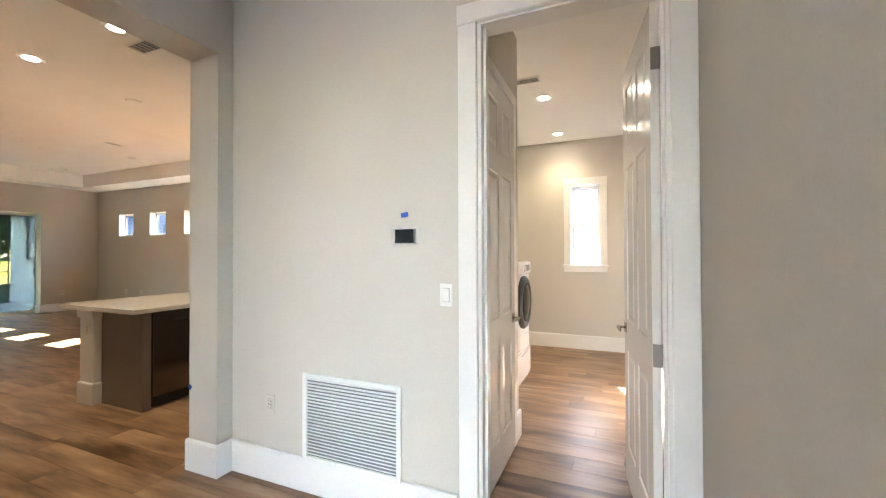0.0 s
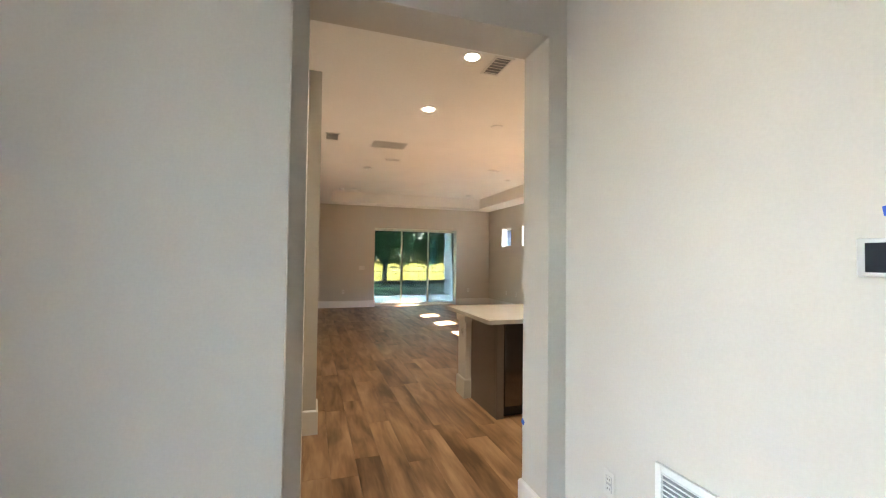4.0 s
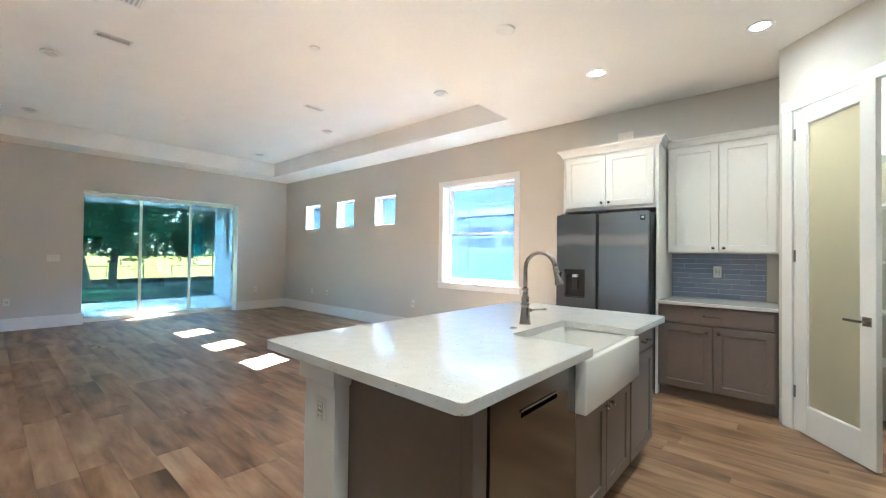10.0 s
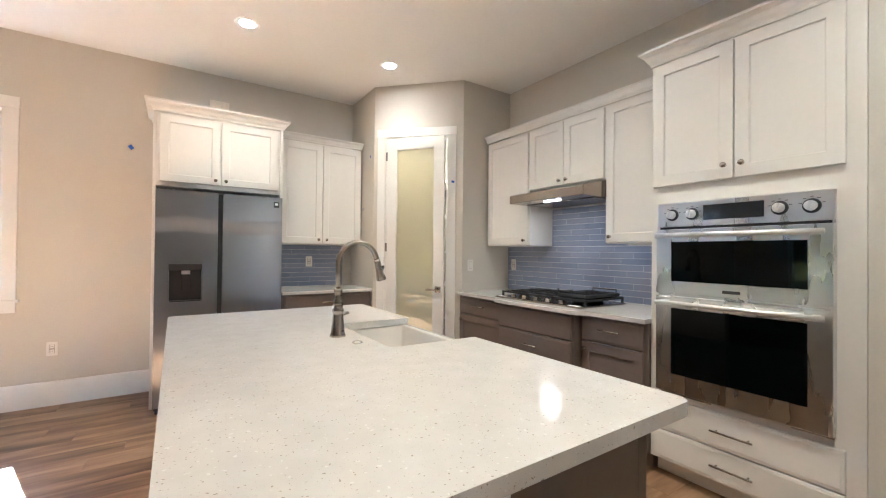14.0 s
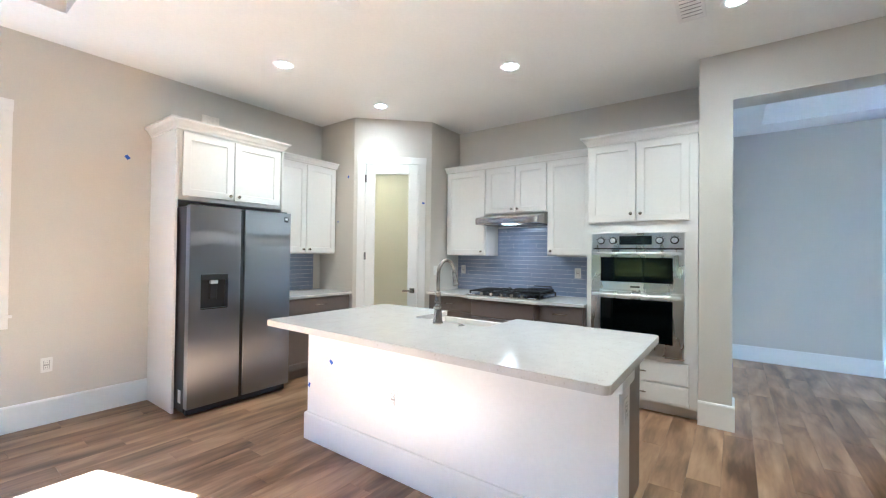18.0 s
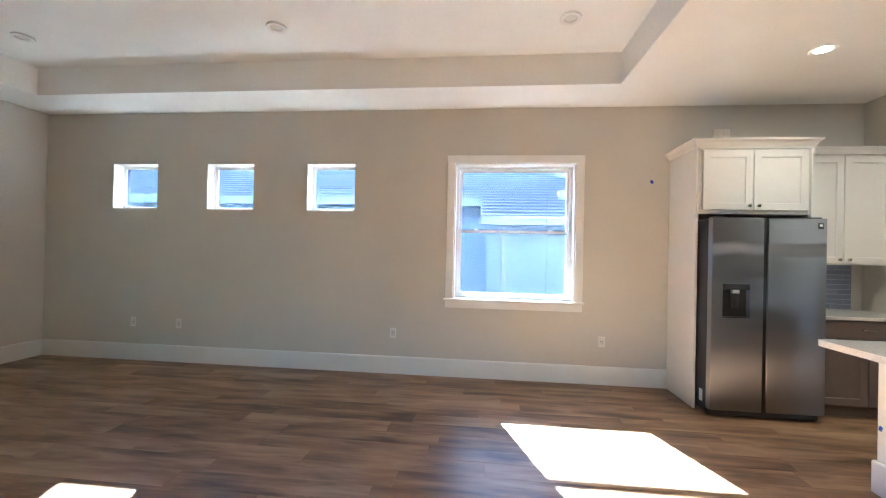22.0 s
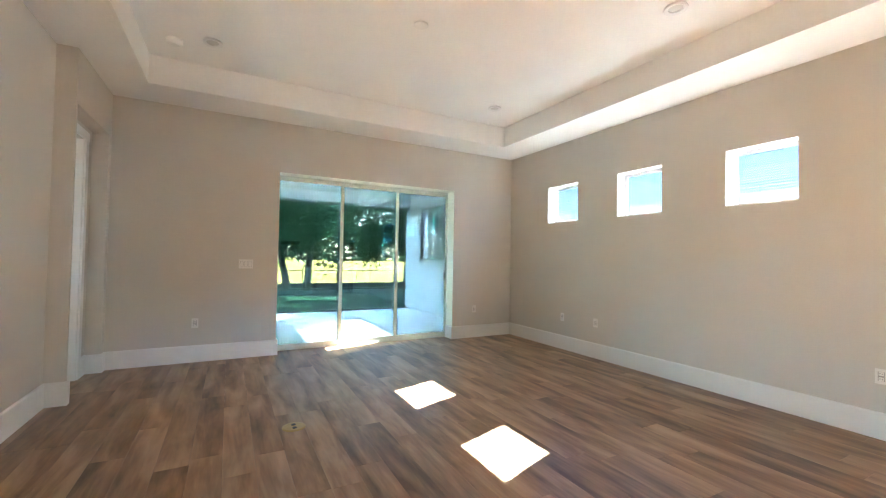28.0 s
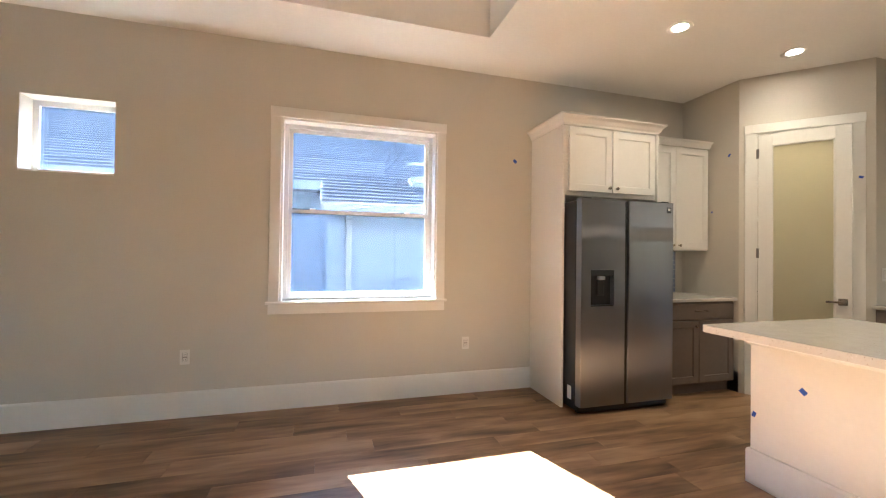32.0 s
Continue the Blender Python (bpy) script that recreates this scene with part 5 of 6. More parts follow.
tap = thing("faucet", (-4.235, 3.60, 0.915), "brushed nickel gooseneck pull-down faucet with a side lever", "faucet")
F = pose(-4.235, 3.60, 0.915)
part("base", local(lathe([(0.0, 0.0), (0.035, 0.0), (0.035, 0.008), (0.0315, 0.014), (0.028, 0.05), (0.0235, 0.098), (0.0225, 0.108), (0.0265, 0.112), (0.0265, 0.124), (0.020, 0.130),
                         (0.024, 0.146), (0.024, 0.160), (0.0175, 0.172), (0.0165, 0.200), (0.0190, 0.204), (0.0190, 0.213), (0.0135, 0.220), (0.0, 0.220)], 28), F), NICKEL, tap, smooth=True)
arc = [(0, 0, 0.20), (0, 0, 0.30)] + [(0.095 - 0.095 * math.cos(radians(a)), 0, 0.335 + 0.095 * math.sin(radians(a))) for a in range(0, 180, 10)]
part("spout", local(tube(arc, 0.0125, 14), F), NICKEL, tap, smooth=True)
end = Vector(arc[-1])
aim = (Vector(arc[-1]) - Vector(arc[-2])).normalized()
part("spray_head", local(tube([end, end + aim * 0.012, end + aim * 0.02, end + aim * 0.075, end + aim * 0.10, end + aim * 0.105], [0.0135, 0.0165, 0.015, 0.019, 0.0245, 0.022], 18), F), NICKEL, tap, smooth=True)
part("spray_button", local(box(-0.006, 0.006, -0.004, 0.004, -0.02, 0.02, 0.003), F @ Matrix.Translation(end + aim * 0.055 + Vector((0.017, 0, 0.004))) @ pose(0, 0, 0, 0, 15)), BLACK, tap, "black spray button")
part("lever", local(merged(tube([(-0.012, -0.014, 0.083), (0.024, 0.028, 0.083)], 0.0115, 14), tube([(0.024, 0.028, 0.083), (0.034, 0.040, 0.084), (0.056, 0.066, 0.087), (0.082, 0.096, 0.088), (0.088, 0.103, 0.088)], [0.0085, 0.0055, 0.0048, 0.0085, 0.004], 12)), F), NICKEL, tap, smooth=True)
solo("air_switch", local(lathe([(0.0, 0.009), (0.012, 0.009), (0.013, 0.006), (0.021, 0.005), (0.024, 0.0)], 20), pose(-4.209, 3.425, 0.915)), CHROME, "round chrome disposal button on the island worktop", "button", smooth=True)


# ---- hall and laundry ----
ld = thing("door_laundry", (-0.11, 2.15, 0), "white six-panel laundry door standing open into the room", "door", kind="structure")
for bm in casing(-0.523, 0.300, 0.0, 2.52, 0.098):
    part("casing", local(bm, pose(0, 2.09, 0)), TRIM, ld)
part("casing_bead", local(merged(box(-0.537, -0.526, -0.024, -0.018, 0, 2.53), box(0.303, 0.314, -0.024, -0.018, 0, 2.53), box(-0.537, 0.314, -0.026, -0.021, 2.523, 2.534)), pose(0, 2.09, 0)), TRIM, ld)
part("jamb", merged(box(-0.525, -0.505, 2.088, 2.212, 0, 2.53), box(-0.505, -0.492, 2.13, 2.165, 0, 2.51)), TRIM, ld)
part("jamb", merged(box(0.285, 0.305, 2.088, 2.212, 0, 2.53), box(0.272, 0.285, 2.13, 2.165, 0, 2.51)), TRIM, ld)
part("head_jamb", box(-0.505, 0.285, 2.088, 2.212, 2.51, 2.53), TRIM, ld)


def six_panel(w, h):
    s, m = 0.105, 0.09
    a, b = s, (w - m) / 2
    c, d = (w + m) / 2, w - s
    rows = ((0.22, 0.80), (0.98, 1.88), (2.02, 2.36)) if h > 2.3 else ((0.2, 0.72), (0.9, 1.6), (1.72, 1.92))
    return panelled(w, h, 0.036, [(p, q, z0, z1) for p, q in ((a, b), (c, d)) for z0, z1 in rows], RAISED, both=True)


RL = pose(0.272, 2.219, 0.01, 0, 0, 97.3)
leaf = part("door_leaf", local(six_panel(0.77, 2.49), RL), DOOR_PAINT, ld)
lever(RL @ pose(0.71, 0.036, 0.93, 0, 0, 180), leaf, -1)
lever(RL @ pose(0.71, 0.0, 0.93), leaf, 1)
for z, m in ((0.89, HINGE), (1.55, PLASTIC), (2.20, HINGE)):
    part("hinge", merged(box(0.238, 0.272, 2.2105, 2.2135, z, z + 0.10, 0.001), tube([(0.2785, 2.216, z), (0.2785, 2.216, z + 0.10)], 0.0065, 10), box(0.2815, 0.2845, 2.17, 2.209, z, z + 0.10)), m, ld)

cd = thing("door_closet", (-0.6, 2.70, 0), "white six-panel closet door, shut, in the laundry", "door", kind="structure")
CD = pose(-0.592, 2.34, 0.01, 0, 0, FACE_E)
leaf = part("door_leaf", local(panelled(0.74, 2.44, 0.02, [(p, q, a, b) for p, q in ((0.1, 0.33), (0.41, 0.64)) for a, b in ((0.22, 0.80), (0.98, 1.88), (2.02, 2.33))], RAISED), CD @ pose(0, -0.014, 0)), DOOR_PAINT, cd)
lever(CD @ pose(0.68, -0.014, 0.93), leaf, 1)
part("casing", merged(box(-0.60, -0.582, 3.082, 3.165, 0, 2.46, 0.002), box(-0.60, -0.582, 2.252, 2.338, 0, 2.46, 0.002), box(-0.60, -0.580, 2.248, 3.169, 2.46, 2.545, 0.002)), TRIM, cd)


def laundry_machine(y0, label, door_z):
    ob = thing("washing_machine", (-1.2, y0 + 0.34, 0), label, "washing machine", "laundry pair")
    x0, x1, y1 = -1.58, -0.845, y0 + 0.68
    pdl = part("pedestal", box(x0, x1, y0 + 0.002, y1 - 0.002, 0.0, 0.345, 0.008), ENAMEL, ob)
    part("pedestal_drawer", box(x1, x1 + 0.018, y0 + 0.02, y1 - 0.02, 0.04, 0.325, 0.006), ENAMEL, pdl)
    part("drawer_grip", box(x1 + 0.017, x1 + 0.024, y0 + 0.2, y1 - 0.2, 0.295, 0.315, 0.003), GREY_PLASTIC, pdl)
    part("body", box(x0, x1, y0, y1, 0.348, 1.30, 0.014, 3), ENAMEL, ob)
    cp = part("control_panel", box(x1, x1 + 0.022, y0 + 0.01, y1 - 0.01, 1.165, 1.292, 0.008, 2), ENAMEL, ob)
    part("display", box(x1 + 0.0215, x1 + 0.024, y0 + 0.40, y1 - 0.08, 1.195, 1.265, 0.001), SCREEN, cp)
    part("dial", local(lathe([(0.0, 0.030), (0.03, 0.030), (0.034, 0.024), (0.036, 0.0)], 24), pose(x1 + 0.022, y0 + 0.28, 1.23, 0, 90)), CHROME, cp, smooth=True)
    part("soap_drawer", box(x1 + 0.0215, x1 + 0.026, y0 + 0.03, y0 + 0.20, 1.19, 1.27, 0.003), ENAMEL, cp)
    rm = pose(x1, y0 + 0.34, door_z, 0, 90)
    dr = part("door_ring", local(lathe([(0.285, 0.0), (0.285, 0.028), (0.262, 0.046), (0.235, 0.050), (0.215, 0.042), (0.205, 0.0)], 40), rm), BLACK, ob, "glossy dark door ring", smooth=True)
    part("door_glass", local(lathe([(0.0, 0.062), (0.10, 0.058), (0.18, 0.046), (0.21, 0.034), (0.21, 0.01), (0.0, 0.01)], 36), rm), BLACK_GLASS, dr, smooth=True)
    return ob


laundry_machine(3.56, "white front-loading dryer on a drawer pedestal with a dark round door", 0.86)
laundry_machine(4.255, "white front-loading washer on a drawer pedestal with a dark round door", 0.86)
lc = thing("laundry_cabinet", (0.40, 5.8, 0), "tall shallow white cabinet against the laundry wall", "cabinet")
part("body", merged(box(0.385, 0.438, 5.55, 6.37, 0.0, 2.95), box(0.33, 0.385, 5.45, 6.25, 0.0, 0.92)), CAB_WHITE, lc)
for z in (0.95, 1.55, 2.2):
    part("hinge", box(0.381, 0.3855, 6.30, 6.34, z, z + 0.09), HINGE, lc)
for x, y in ((-0.605, 4.57), (-0.634, 5.96)):
    recessed_light("laundry_downlight", x, y, CEILING, True, 0.085)

# thermostat, switch, return grille and outlet on the hall wall
th = thing("thermostat", (-0.92, 2.09, 1.48), "grey framed wall thermostat with a dark screen", "thermostat")
part("housing", box(-0.993, -0.848, 2.068, 2.089, 1.436, 1.529, 0.004, 2), STEEL, th)
part("screen", box(-0.975, -0.866, 2.0655, 2.068, 1.447, 1.518, 0.001), SCREEN, th)
part("side_strip", box(-0.862, -0.852, 2.0645, 2.068, 1.445, 1.520, 0.001), CHROME, th)
plate("light_switch", pose(-0.692, 2.09, 1.183, 0, 0, FACE_S), 1, "white rocker light switch on the hall wall", "switch", True, PLASTIC)
plate("outlet", pose(-1.873, 2.09, 0.466, 0, 0, FACE_S), 1, "wall-coloured duplex outlet low on the hall wall", "outlet", False, PAINTED_PLATE)

gr = thing("return_air_grille", (-1.28, 2.08, 0.18), "large white return-air grille with level slats", "vent")
gx0, gx1, gz0, gz1 = -1.610, -0.948, 0.184, 0.694
part("frame", merged(box(gx0, gx0 + 0.03, 2.074, 2.089, gz0, gz1, 0.003), box(gx1 - 0.03, gx1, 2.074, 2.089, gz0, gz1, 0.003), box(gx0 + 0.03, gx1 - 0.03, 2.0745, 2.089, gz0, gz0 + 0.03, 0.003), box(gx0 + 0.03, gx1 - 0.03, 2.0745, 2.089, gz1 - 0.03, gz1, 0.003)), TRIM, gr)
# Grey sheet paints the shade of the duct behind the slats.
part("backing", box(gx0 + 0.03, gx1 - 0.03, 2.0865, 2.0885, gz0 + 0.03, gz1 - 0.03), GREY_PLASTIC, gr, "grey sheet in place of the shaded duct")
slat_me = bpy.data.meshes.new("slat")
bm = local(box(0, gx1 - gx0 - 0.06, -0.0012, 0.0012, -0.0105, 0.0105), pose(0, 0, 0, 46))
bm.to_mesh(slat_me)
bm.free()
slat_me.materials.append(TRIM)
for k in range(24):
    sl_ob = new("slat", slat_me)
    sl_ob.parent = gr
    sl_ob.matrix_parent_inverse = INVERSE[gr.name]
    sl_ob.location = (gx0 + 0.03, 2.0795, gz0 + 0.044 + k * 0.0188)
for sx in (-1.28,):
    part("screw", merged(local(lathe([(0.004, 0), (0.003, 0.002), (0, 0.002)], 8), pose(sx, 2.0745, gz0 + 0.012, 90)), local(lathe([(0.004, 0), (0.003, 0.002), (0, 0.002)], 8), pose(sx, 2.0745, gz1 - 0.012, 90))), STEEL, gr)

plate("switch_bank", pose(-2.757, 0.687, 1.197, 0, 0, FACE_N), 3, "wide white wall plate with three rocker switches", "switch")


def tape(x, y, z, rz, w=0.035, h=0.025, roll=12):
    solo("tape_scrap", local(box(-w / 2, w / 2, -0.0012, 0.0, -h / 2, h / 2), pose(x, y, z, 0, roll, rz)), TAPE, "scrap of blue painter's tape stuck on the wall", "tape")


tape(-0.930, 2.089, 1.596, FACE_S, 0.042, 0.024, -8)
tape(-3.32, 0.688, 2.016, FACE_N, 0.03, 0.03, 40)
tape(-3.49, 0.688, 0.572, FACE_N, 0.03, 0.03, -30)
tape(-2.457, 1.979, 0.53, FACE_S, 0.03, 0.03, 30)
tape(-5.202, NORTH - 0.001, 2.226, FACE_S, 0.04, 0.03, 50)
tape(-4.579, 4.285, 0.61, FACE_W, 0.035, 0.026, 40)
tape(-4.579, 4.535, 0.40, FACE_W, 0.02, 0.03, 20)
tape(-3.116, 5.845, 2.33, FACE_W, 0.02, 0.03, 30)
tape(-3.116, 6.03, 1.778, FACE_W, 0.015, 0.02, 30)
tape(*(PANTRY @ Vector((0.855, -0.0195, 2.02))), turn, 0.03, 0.02, 15)
tape(-2.474, 0.767, 2.60, FACE_N, 0.03, 0.03, 0)

# great room plates
for x in (-11.30, -10.694, -8.024, -5.698):
    plate("outlet", pose(x, NORTH, 0.468, 0, 0, FACE_S), 1, "white duplex outlet low on the long wall", "outlet", False, PLASTIC if x < -11 else PLATE)
for y in (1.693, 5.653):
    plate("outlet", pose(WEST, y, 0.465, 0, 0, FACE_E), 1, "white duplex outlet beside the glass slider", "outlet", False)
plate("light_switch", pose(WEST, 2.224, 1.18, 0, 0, FACE_E), 3, "white three-rocker switch plate beside the glass slider", "switch")
fo = thing("floor_outlet", (-10.125, 2.50, 0.001), "round brass floor outlet set in the planks", "outlet")
part("cover", local(lathe([(0.0, 0.006), (0.072, 0.006), (0.082, 0.004), (0.086, 0.0)], 32), pose(-10.125, 2.50, 0.001)), BRASS, fo, smooth=False)
for s in (-0.03, 0.03):
    part("socket_cap", local(lathe([(0.0, 0.003), (0.016, 0.003), (0.018, 0.0)], 16), pose(-10.125 + s, 2.50, 0.0072)), BLACK, fo)

# bedroom door in the alcove, half open
bd = thing("door_bedroom", (-11.87, 0.66, 0), "white panelled bedroom door ajar in a deep recess", "door", kind="structure")
for bm in casing(-0.35, 0.35, 0.0, 2.44, 0.085):
    part("casing", local(bm, pose(-11.87, 0.70, 0, 0, 0, FACE_N)), TRIM, bd)
part("jamb", box(-12.22, -12.20, 0.578, 0.702, 0, 2.44), TRIM, bd)
part("jamb", box(-11.54, -11.52, 0.578, 0.702, 0, 2.44), TRIM, bd)
part("stop", box(-12.20, -12.188, 0.60, 0.64, 0, 2.43), TRIM, bd)
BL = pose(-12.186, 0.575, 0.01, 0, 0, -78)
leaf = part("door_leaf", local(six_panel(0.66, 2.42), BL), TRIM, bd)
lever(BL @ pose(0.60, 0.036, 0.93, 0, 0, 180), leaf, -1)
part("strike_plate", box(-12.187, -12.185, 0.612, 0.632, 0.90, 0.97), BRASS, bd)
# entry: a wide glazed door in the foyer
ed = thing("door_entry", (-0.52, -3.46, 0), "white-framed glazed entry doors with a transom in the foyer", "door", kind="structure")
for a, b in ((-1.30, -0.525), (-0.525, 0.25)):
    part("door_frame", merged(box(a, a + 0.06, -3.49, -3.44, 0, 2.9), box(b - 0.06, b, -3.49, -3.44, 0, 2.9), box(a + 0.06, b - 0.06, -3.49, -3.44, 0, 0.12), box(a + 0.06, b - 0.06, -3.49, -3.44, 2.84, 2.9)), TRIM, ed)
    part("pane", box(a + 0.06, b - 0.06, -3.47, -3.464, 0.12, 2.84), ENTRY_PANE, ed).visible_shadow = False
# foyer side door casing
fc = thing("door_foyer_side", (0.99, -0.4, 0), "white cased doorway in the foyer", "door", kind="structure")
part("casing", merged(box(0.972, 0.99, -0.04, 0.05, 0, 2.53, 0.002), box(0.972, 0.99, -0.92, -0.83, 0, 2.53, 0.002), box(0.970, 0.99, -0.924, 0.054, 2.45, 2.54, 0.002)), TRIM, fc)
part("door_leaf", local(six_panel(0.79, 2.44), pose(0.955, -0.04, 0.01, 0, 0, FACE_W)), TRIM, fc)

# ---- ceiling fittings ----
for x, y, power in ((-4.42, 5.205, 0.055), (-3.21, 5.205, 0.05), (-3.25, 3.575, 0.075), (-3.25, 1.96, 0.072), (-4.42, 1.94, 0.072)):
    recessed_light("kitchen_downlight", x, y, CEILING, True, power)
for x, y in ((-11.34, 5.15), (-8.84, 5.14), (-6.34, 5.16), (-11.34, 1.84), (-8.75, 1.86), (-6.29, 1.89)):
    recessed_light("tray_downlight", x, y, TRAY, False, 0.0)


def disc_cover(name, x, y, z, r, t, label, category):
    ob = thing(name, (x, y, z), label, category)
    part("cover", local(lathe([(0.0, -t), (r * 0.82, -t), (r * 0.96, -t * 0.7), (r, 0.0)], 32), pose(x, y, z)), PLASTIC, ob, smooth=False)
    return ob


for y in (2.865, 4.04):
    disc_cover("pendant_cover", -4.68, y, CEILING, 0.075, 0.014, "round white blanking cover over a pendant outlet", "ceiling cover")
sd = disc_cover("smoke_detector", -11.49, 1.515, TRAY, 0.07, 0.042, "round white smoke detector on the tray ceiling", "smoke detector")
part("sensor_ring", local(lathe([(0.035, -0.050), (0.04, -0.050), (0.046, -0.0415), (0.03, -0.0415)], 24), pose(-11.49, 1.515, TRAY)), PLASTIC, sd)
disc_cover("fan_cover", -10.09, 3.47, TRAY, 0.065, 0.012, "round white blanking cover for a ceiling fan", "ceiling cover")
disc_cover("fan_cover", -6.58, 3.56, TRAY, 0.05, 0.012, "small round white cover on the tray ceiling", "ceiling cover")


def register(name, x0, x1, y0, y1, z, n, label, along="y"):
    ob = thing(name, ((x0 + x1) / 2, (y0 + y1) / 2, z), label, "vent")
    f = 0.022
    part("frame", merged(box(x0, x0 + f, y0, y1, z - 0.008, z, 0.002), box(x1 - f, x1, y0, y1, z - 0.008, z, 0.002), box(x0 + f, x1 - f, y0, y0 + f, z - 0.0075, z, 0.002), box(x0 + f, x1 - f, y1 - f, y1, z - 0.0075, z, 0.002)), PLASTIC, ob)
    # No duct is cut: a grey sheet gives the slots their shade.
    part("backing", box(x0 + f, x1 - f, y0 + f, y1 - f, z - 0.0015, z - 0.0005), GREY_PLASTIC, ob)
    for k in range(n):
        u = (k + 0.5) / n
        if along == "y":
            xx = x0 + f + (x1 - x0 - 2 * f) * u
            bm = local(box(-0.009, 0.009, y0 + f, y1 - f, -0.0008, 0.0008), pose(xx, 0, z - 0.007, 0, 40))
        else:
            yy = y0 + f + (y1 - y0 - 2 * f) * u
            bm = local(box(x0 + f, x1 - f, -0.009, 0.009, -0.0008, 0.0008), pose(0, yy, z - 0.007, 40))
        part("slat", bm, PLASTIC, ob)
    return ob


register("ceiling_vent", -3.48, -3.165, 2.125, 2.29, CEILING, 6, "white ceiling supply vent with dark slots near the hall", "y")
register("ceiling_vent", -5.90, -5.60, 0.925, 1.115, CEILING, 7, "small white ceiling supply vent by the passage", "y")
register("ceiling_vent", -7.97, -7.86, 2.08, 2.37, TRAY, 3, "narrow white ceiling vent on the tray", "y")
register("ceiling_vent", -8.11, -8.00, 4.29, 4.58, TRAY, 3, "narrow white ceiling vent on the tray", "y")
register("ceiling_vent", -0.80, -0.55, 4.0, 4.14, CEILING, 4, "small white ceiling vent in the laundry", "x")
rg = register("return_filter", -7.14, -6.70, 1.69, 2.28, TRAY, 0, "large square white return filter panel on the tray ceiling", "y")
part("filter_panel", box(-7.118, -6.722, 1.712, 2.258, TRAY - 0.0035, TRAY - 0.002), PALE_FILTER, rg, "grey filter behind the slats")
for k in range(18):
    part("slat", local(box(-0.198, 0.198, -0.011, 0.011, -0.0008, 0.0008), pose(-6.92, 1.728 + 0.0304 * k, TRAY - 0.009, 34)), PLASTIC, rg)


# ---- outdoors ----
solo("ground", holed("x", -300, 300, -400, 300, -0.5, -0.17, []), LAWN, "mown lawn, its green darkened for tree shade", "ground", kind="structure")
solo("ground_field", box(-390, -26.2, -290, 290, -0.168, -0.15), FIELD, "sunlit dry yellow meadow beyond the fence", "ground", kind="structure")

# Unseen slab added to bounce daylight up through the entry.
solo("ground_front_walk", box(-4.0, 3.5, -16.0, -3.54, -0.3, -0.10), CONCRETE, "unseen pale slab added to bounce daylight into the entry", "slab", kind="structure")

# lanai
solo("ground_lanai_slab", box(-17.08, -12.78, 0.3, 6.39, -0.3, -0.08), CONCRETE, "pale painted concrete lanai floor", "slab", kind="structure")
solo("wall_lanai_north", holed("x", 6.39, 6.61, -17.28, -12.78, -0.3, 3.15, [(-16.35, -13.20, 1.235, 2.575)]), LANAI_WALL, "white stucco lanai wall with a screened window", "wall", kind="structure")
solo("wall_lanai_south", box(-17.28, -12.78, 0.1, 0.3, -0.3, 3.15), LANAI_WALL, "white stucco lanai wall", "wall", kind="structure")
solo("wall_lanai_beam", box(-17.28, -17.03, 0.3, 6.39, 2.63, 3.15), LIT_SOFFIT, "white stucco beam over the screen", "wall", kind="structure")
solo("ceiling_lanai", box(-17.03, -12.78, 0.3, 6.39, 3.05, 3.14), LIT_SOFFIT, "white lanai ceiling", "ceiling", kind="structure")
scr = thing("screen_enclosure", (-17.06, 3.2, -0.08), "dark bronze screen frame with a mid rail across the lanai", "screen", kind="structure")
part("head_rail", box(-17.09, -17.04, 0.3, 6.39, 2.59, 2.63), BRONZE, scr)
part("sill_rail", box(-17.09, -17.04, 0.3, 6.39, -0.08, -0.04), BRONZE, scr)
part("mid_rail", box(-17.085, -17.045, 0.3, 6.39, 0.465, 0.495), BRONZE, scr)
for y in (0.32, 2.31, 4.44, 6.25):
    part("post", box(-17.085, -17.045, y, y + 0.026, -0.04, 2.59), BRONZE, scr)
lw = thing("window_lanai", (-14.85, 6.5, 1.24), "dark framed screened window in the lanai wall", "window", kind="structure")
part("window_frame", merged(box(-16.35, -16.30, 6.40, 6.46, 1.235, 2.575), box(-13.25, -13.20, 6.40, 6.46, 1.235, 2.575), box(-16.30, -13.25, 6.40, 6.46, 1.235, 1.285), box(-16.30, -13.25, 6.40, 6.46, 2.525, 2.575), box(-14.87, -14.83, 6.40, 6.46, 1.285, 2.525)), BRONZE, lw)
for mx in ((-16.30, -14.87), (-14.83, -13.25)):
    part("insect_screen", box(*mx, 6.429, 6.431, 1.285, 2.525), SCREEN_CLOTH, lw, "grey insect screen cloth")
part("window_sill", box(-16.37, -13.18, 6.36, 6.40, 1.21, 1.235), LANAI_WALL, lw)


# neighbouring house
nb = thing("neighbour_house", (-12, 12, -0.17), "pale stucco house with white fascia and grey shingle roof", "house")
part("wall", box(-19.1, -6.95, 10.0, 10.25, -0.17, 2.4), STUCCO, nb)
part("wall", box(-19.1, -18.85, 10.25, 24.0, -0.17, 2.4), STUCCO, nb)
part("wall", box(-6.95, -6.72, 9.3, 10.25, -0.17, 2.3), STUCCO, nb)
part("wall", box(-6.95, 14, 9.05, 9.3, -0.17, 2.06), STUCCO, nb)
part("downspout", merged(box(-6.70, -6.61, 8.98, 9.05, -0.17, 1.80, 0.012), box(-6.70, -6.61, 8.74, 9.05, 1.80, 1.88, 0.012)), FASCIA, nb)
part("fascia", box(-19.5, -7.06, 9.58, 9.62, 2.32, 2.47), FASCIA, nb)
part("fascia", box(-7.06, 14, 8.70, 8.74, 1.90, 2.03), FASCIA, nb)
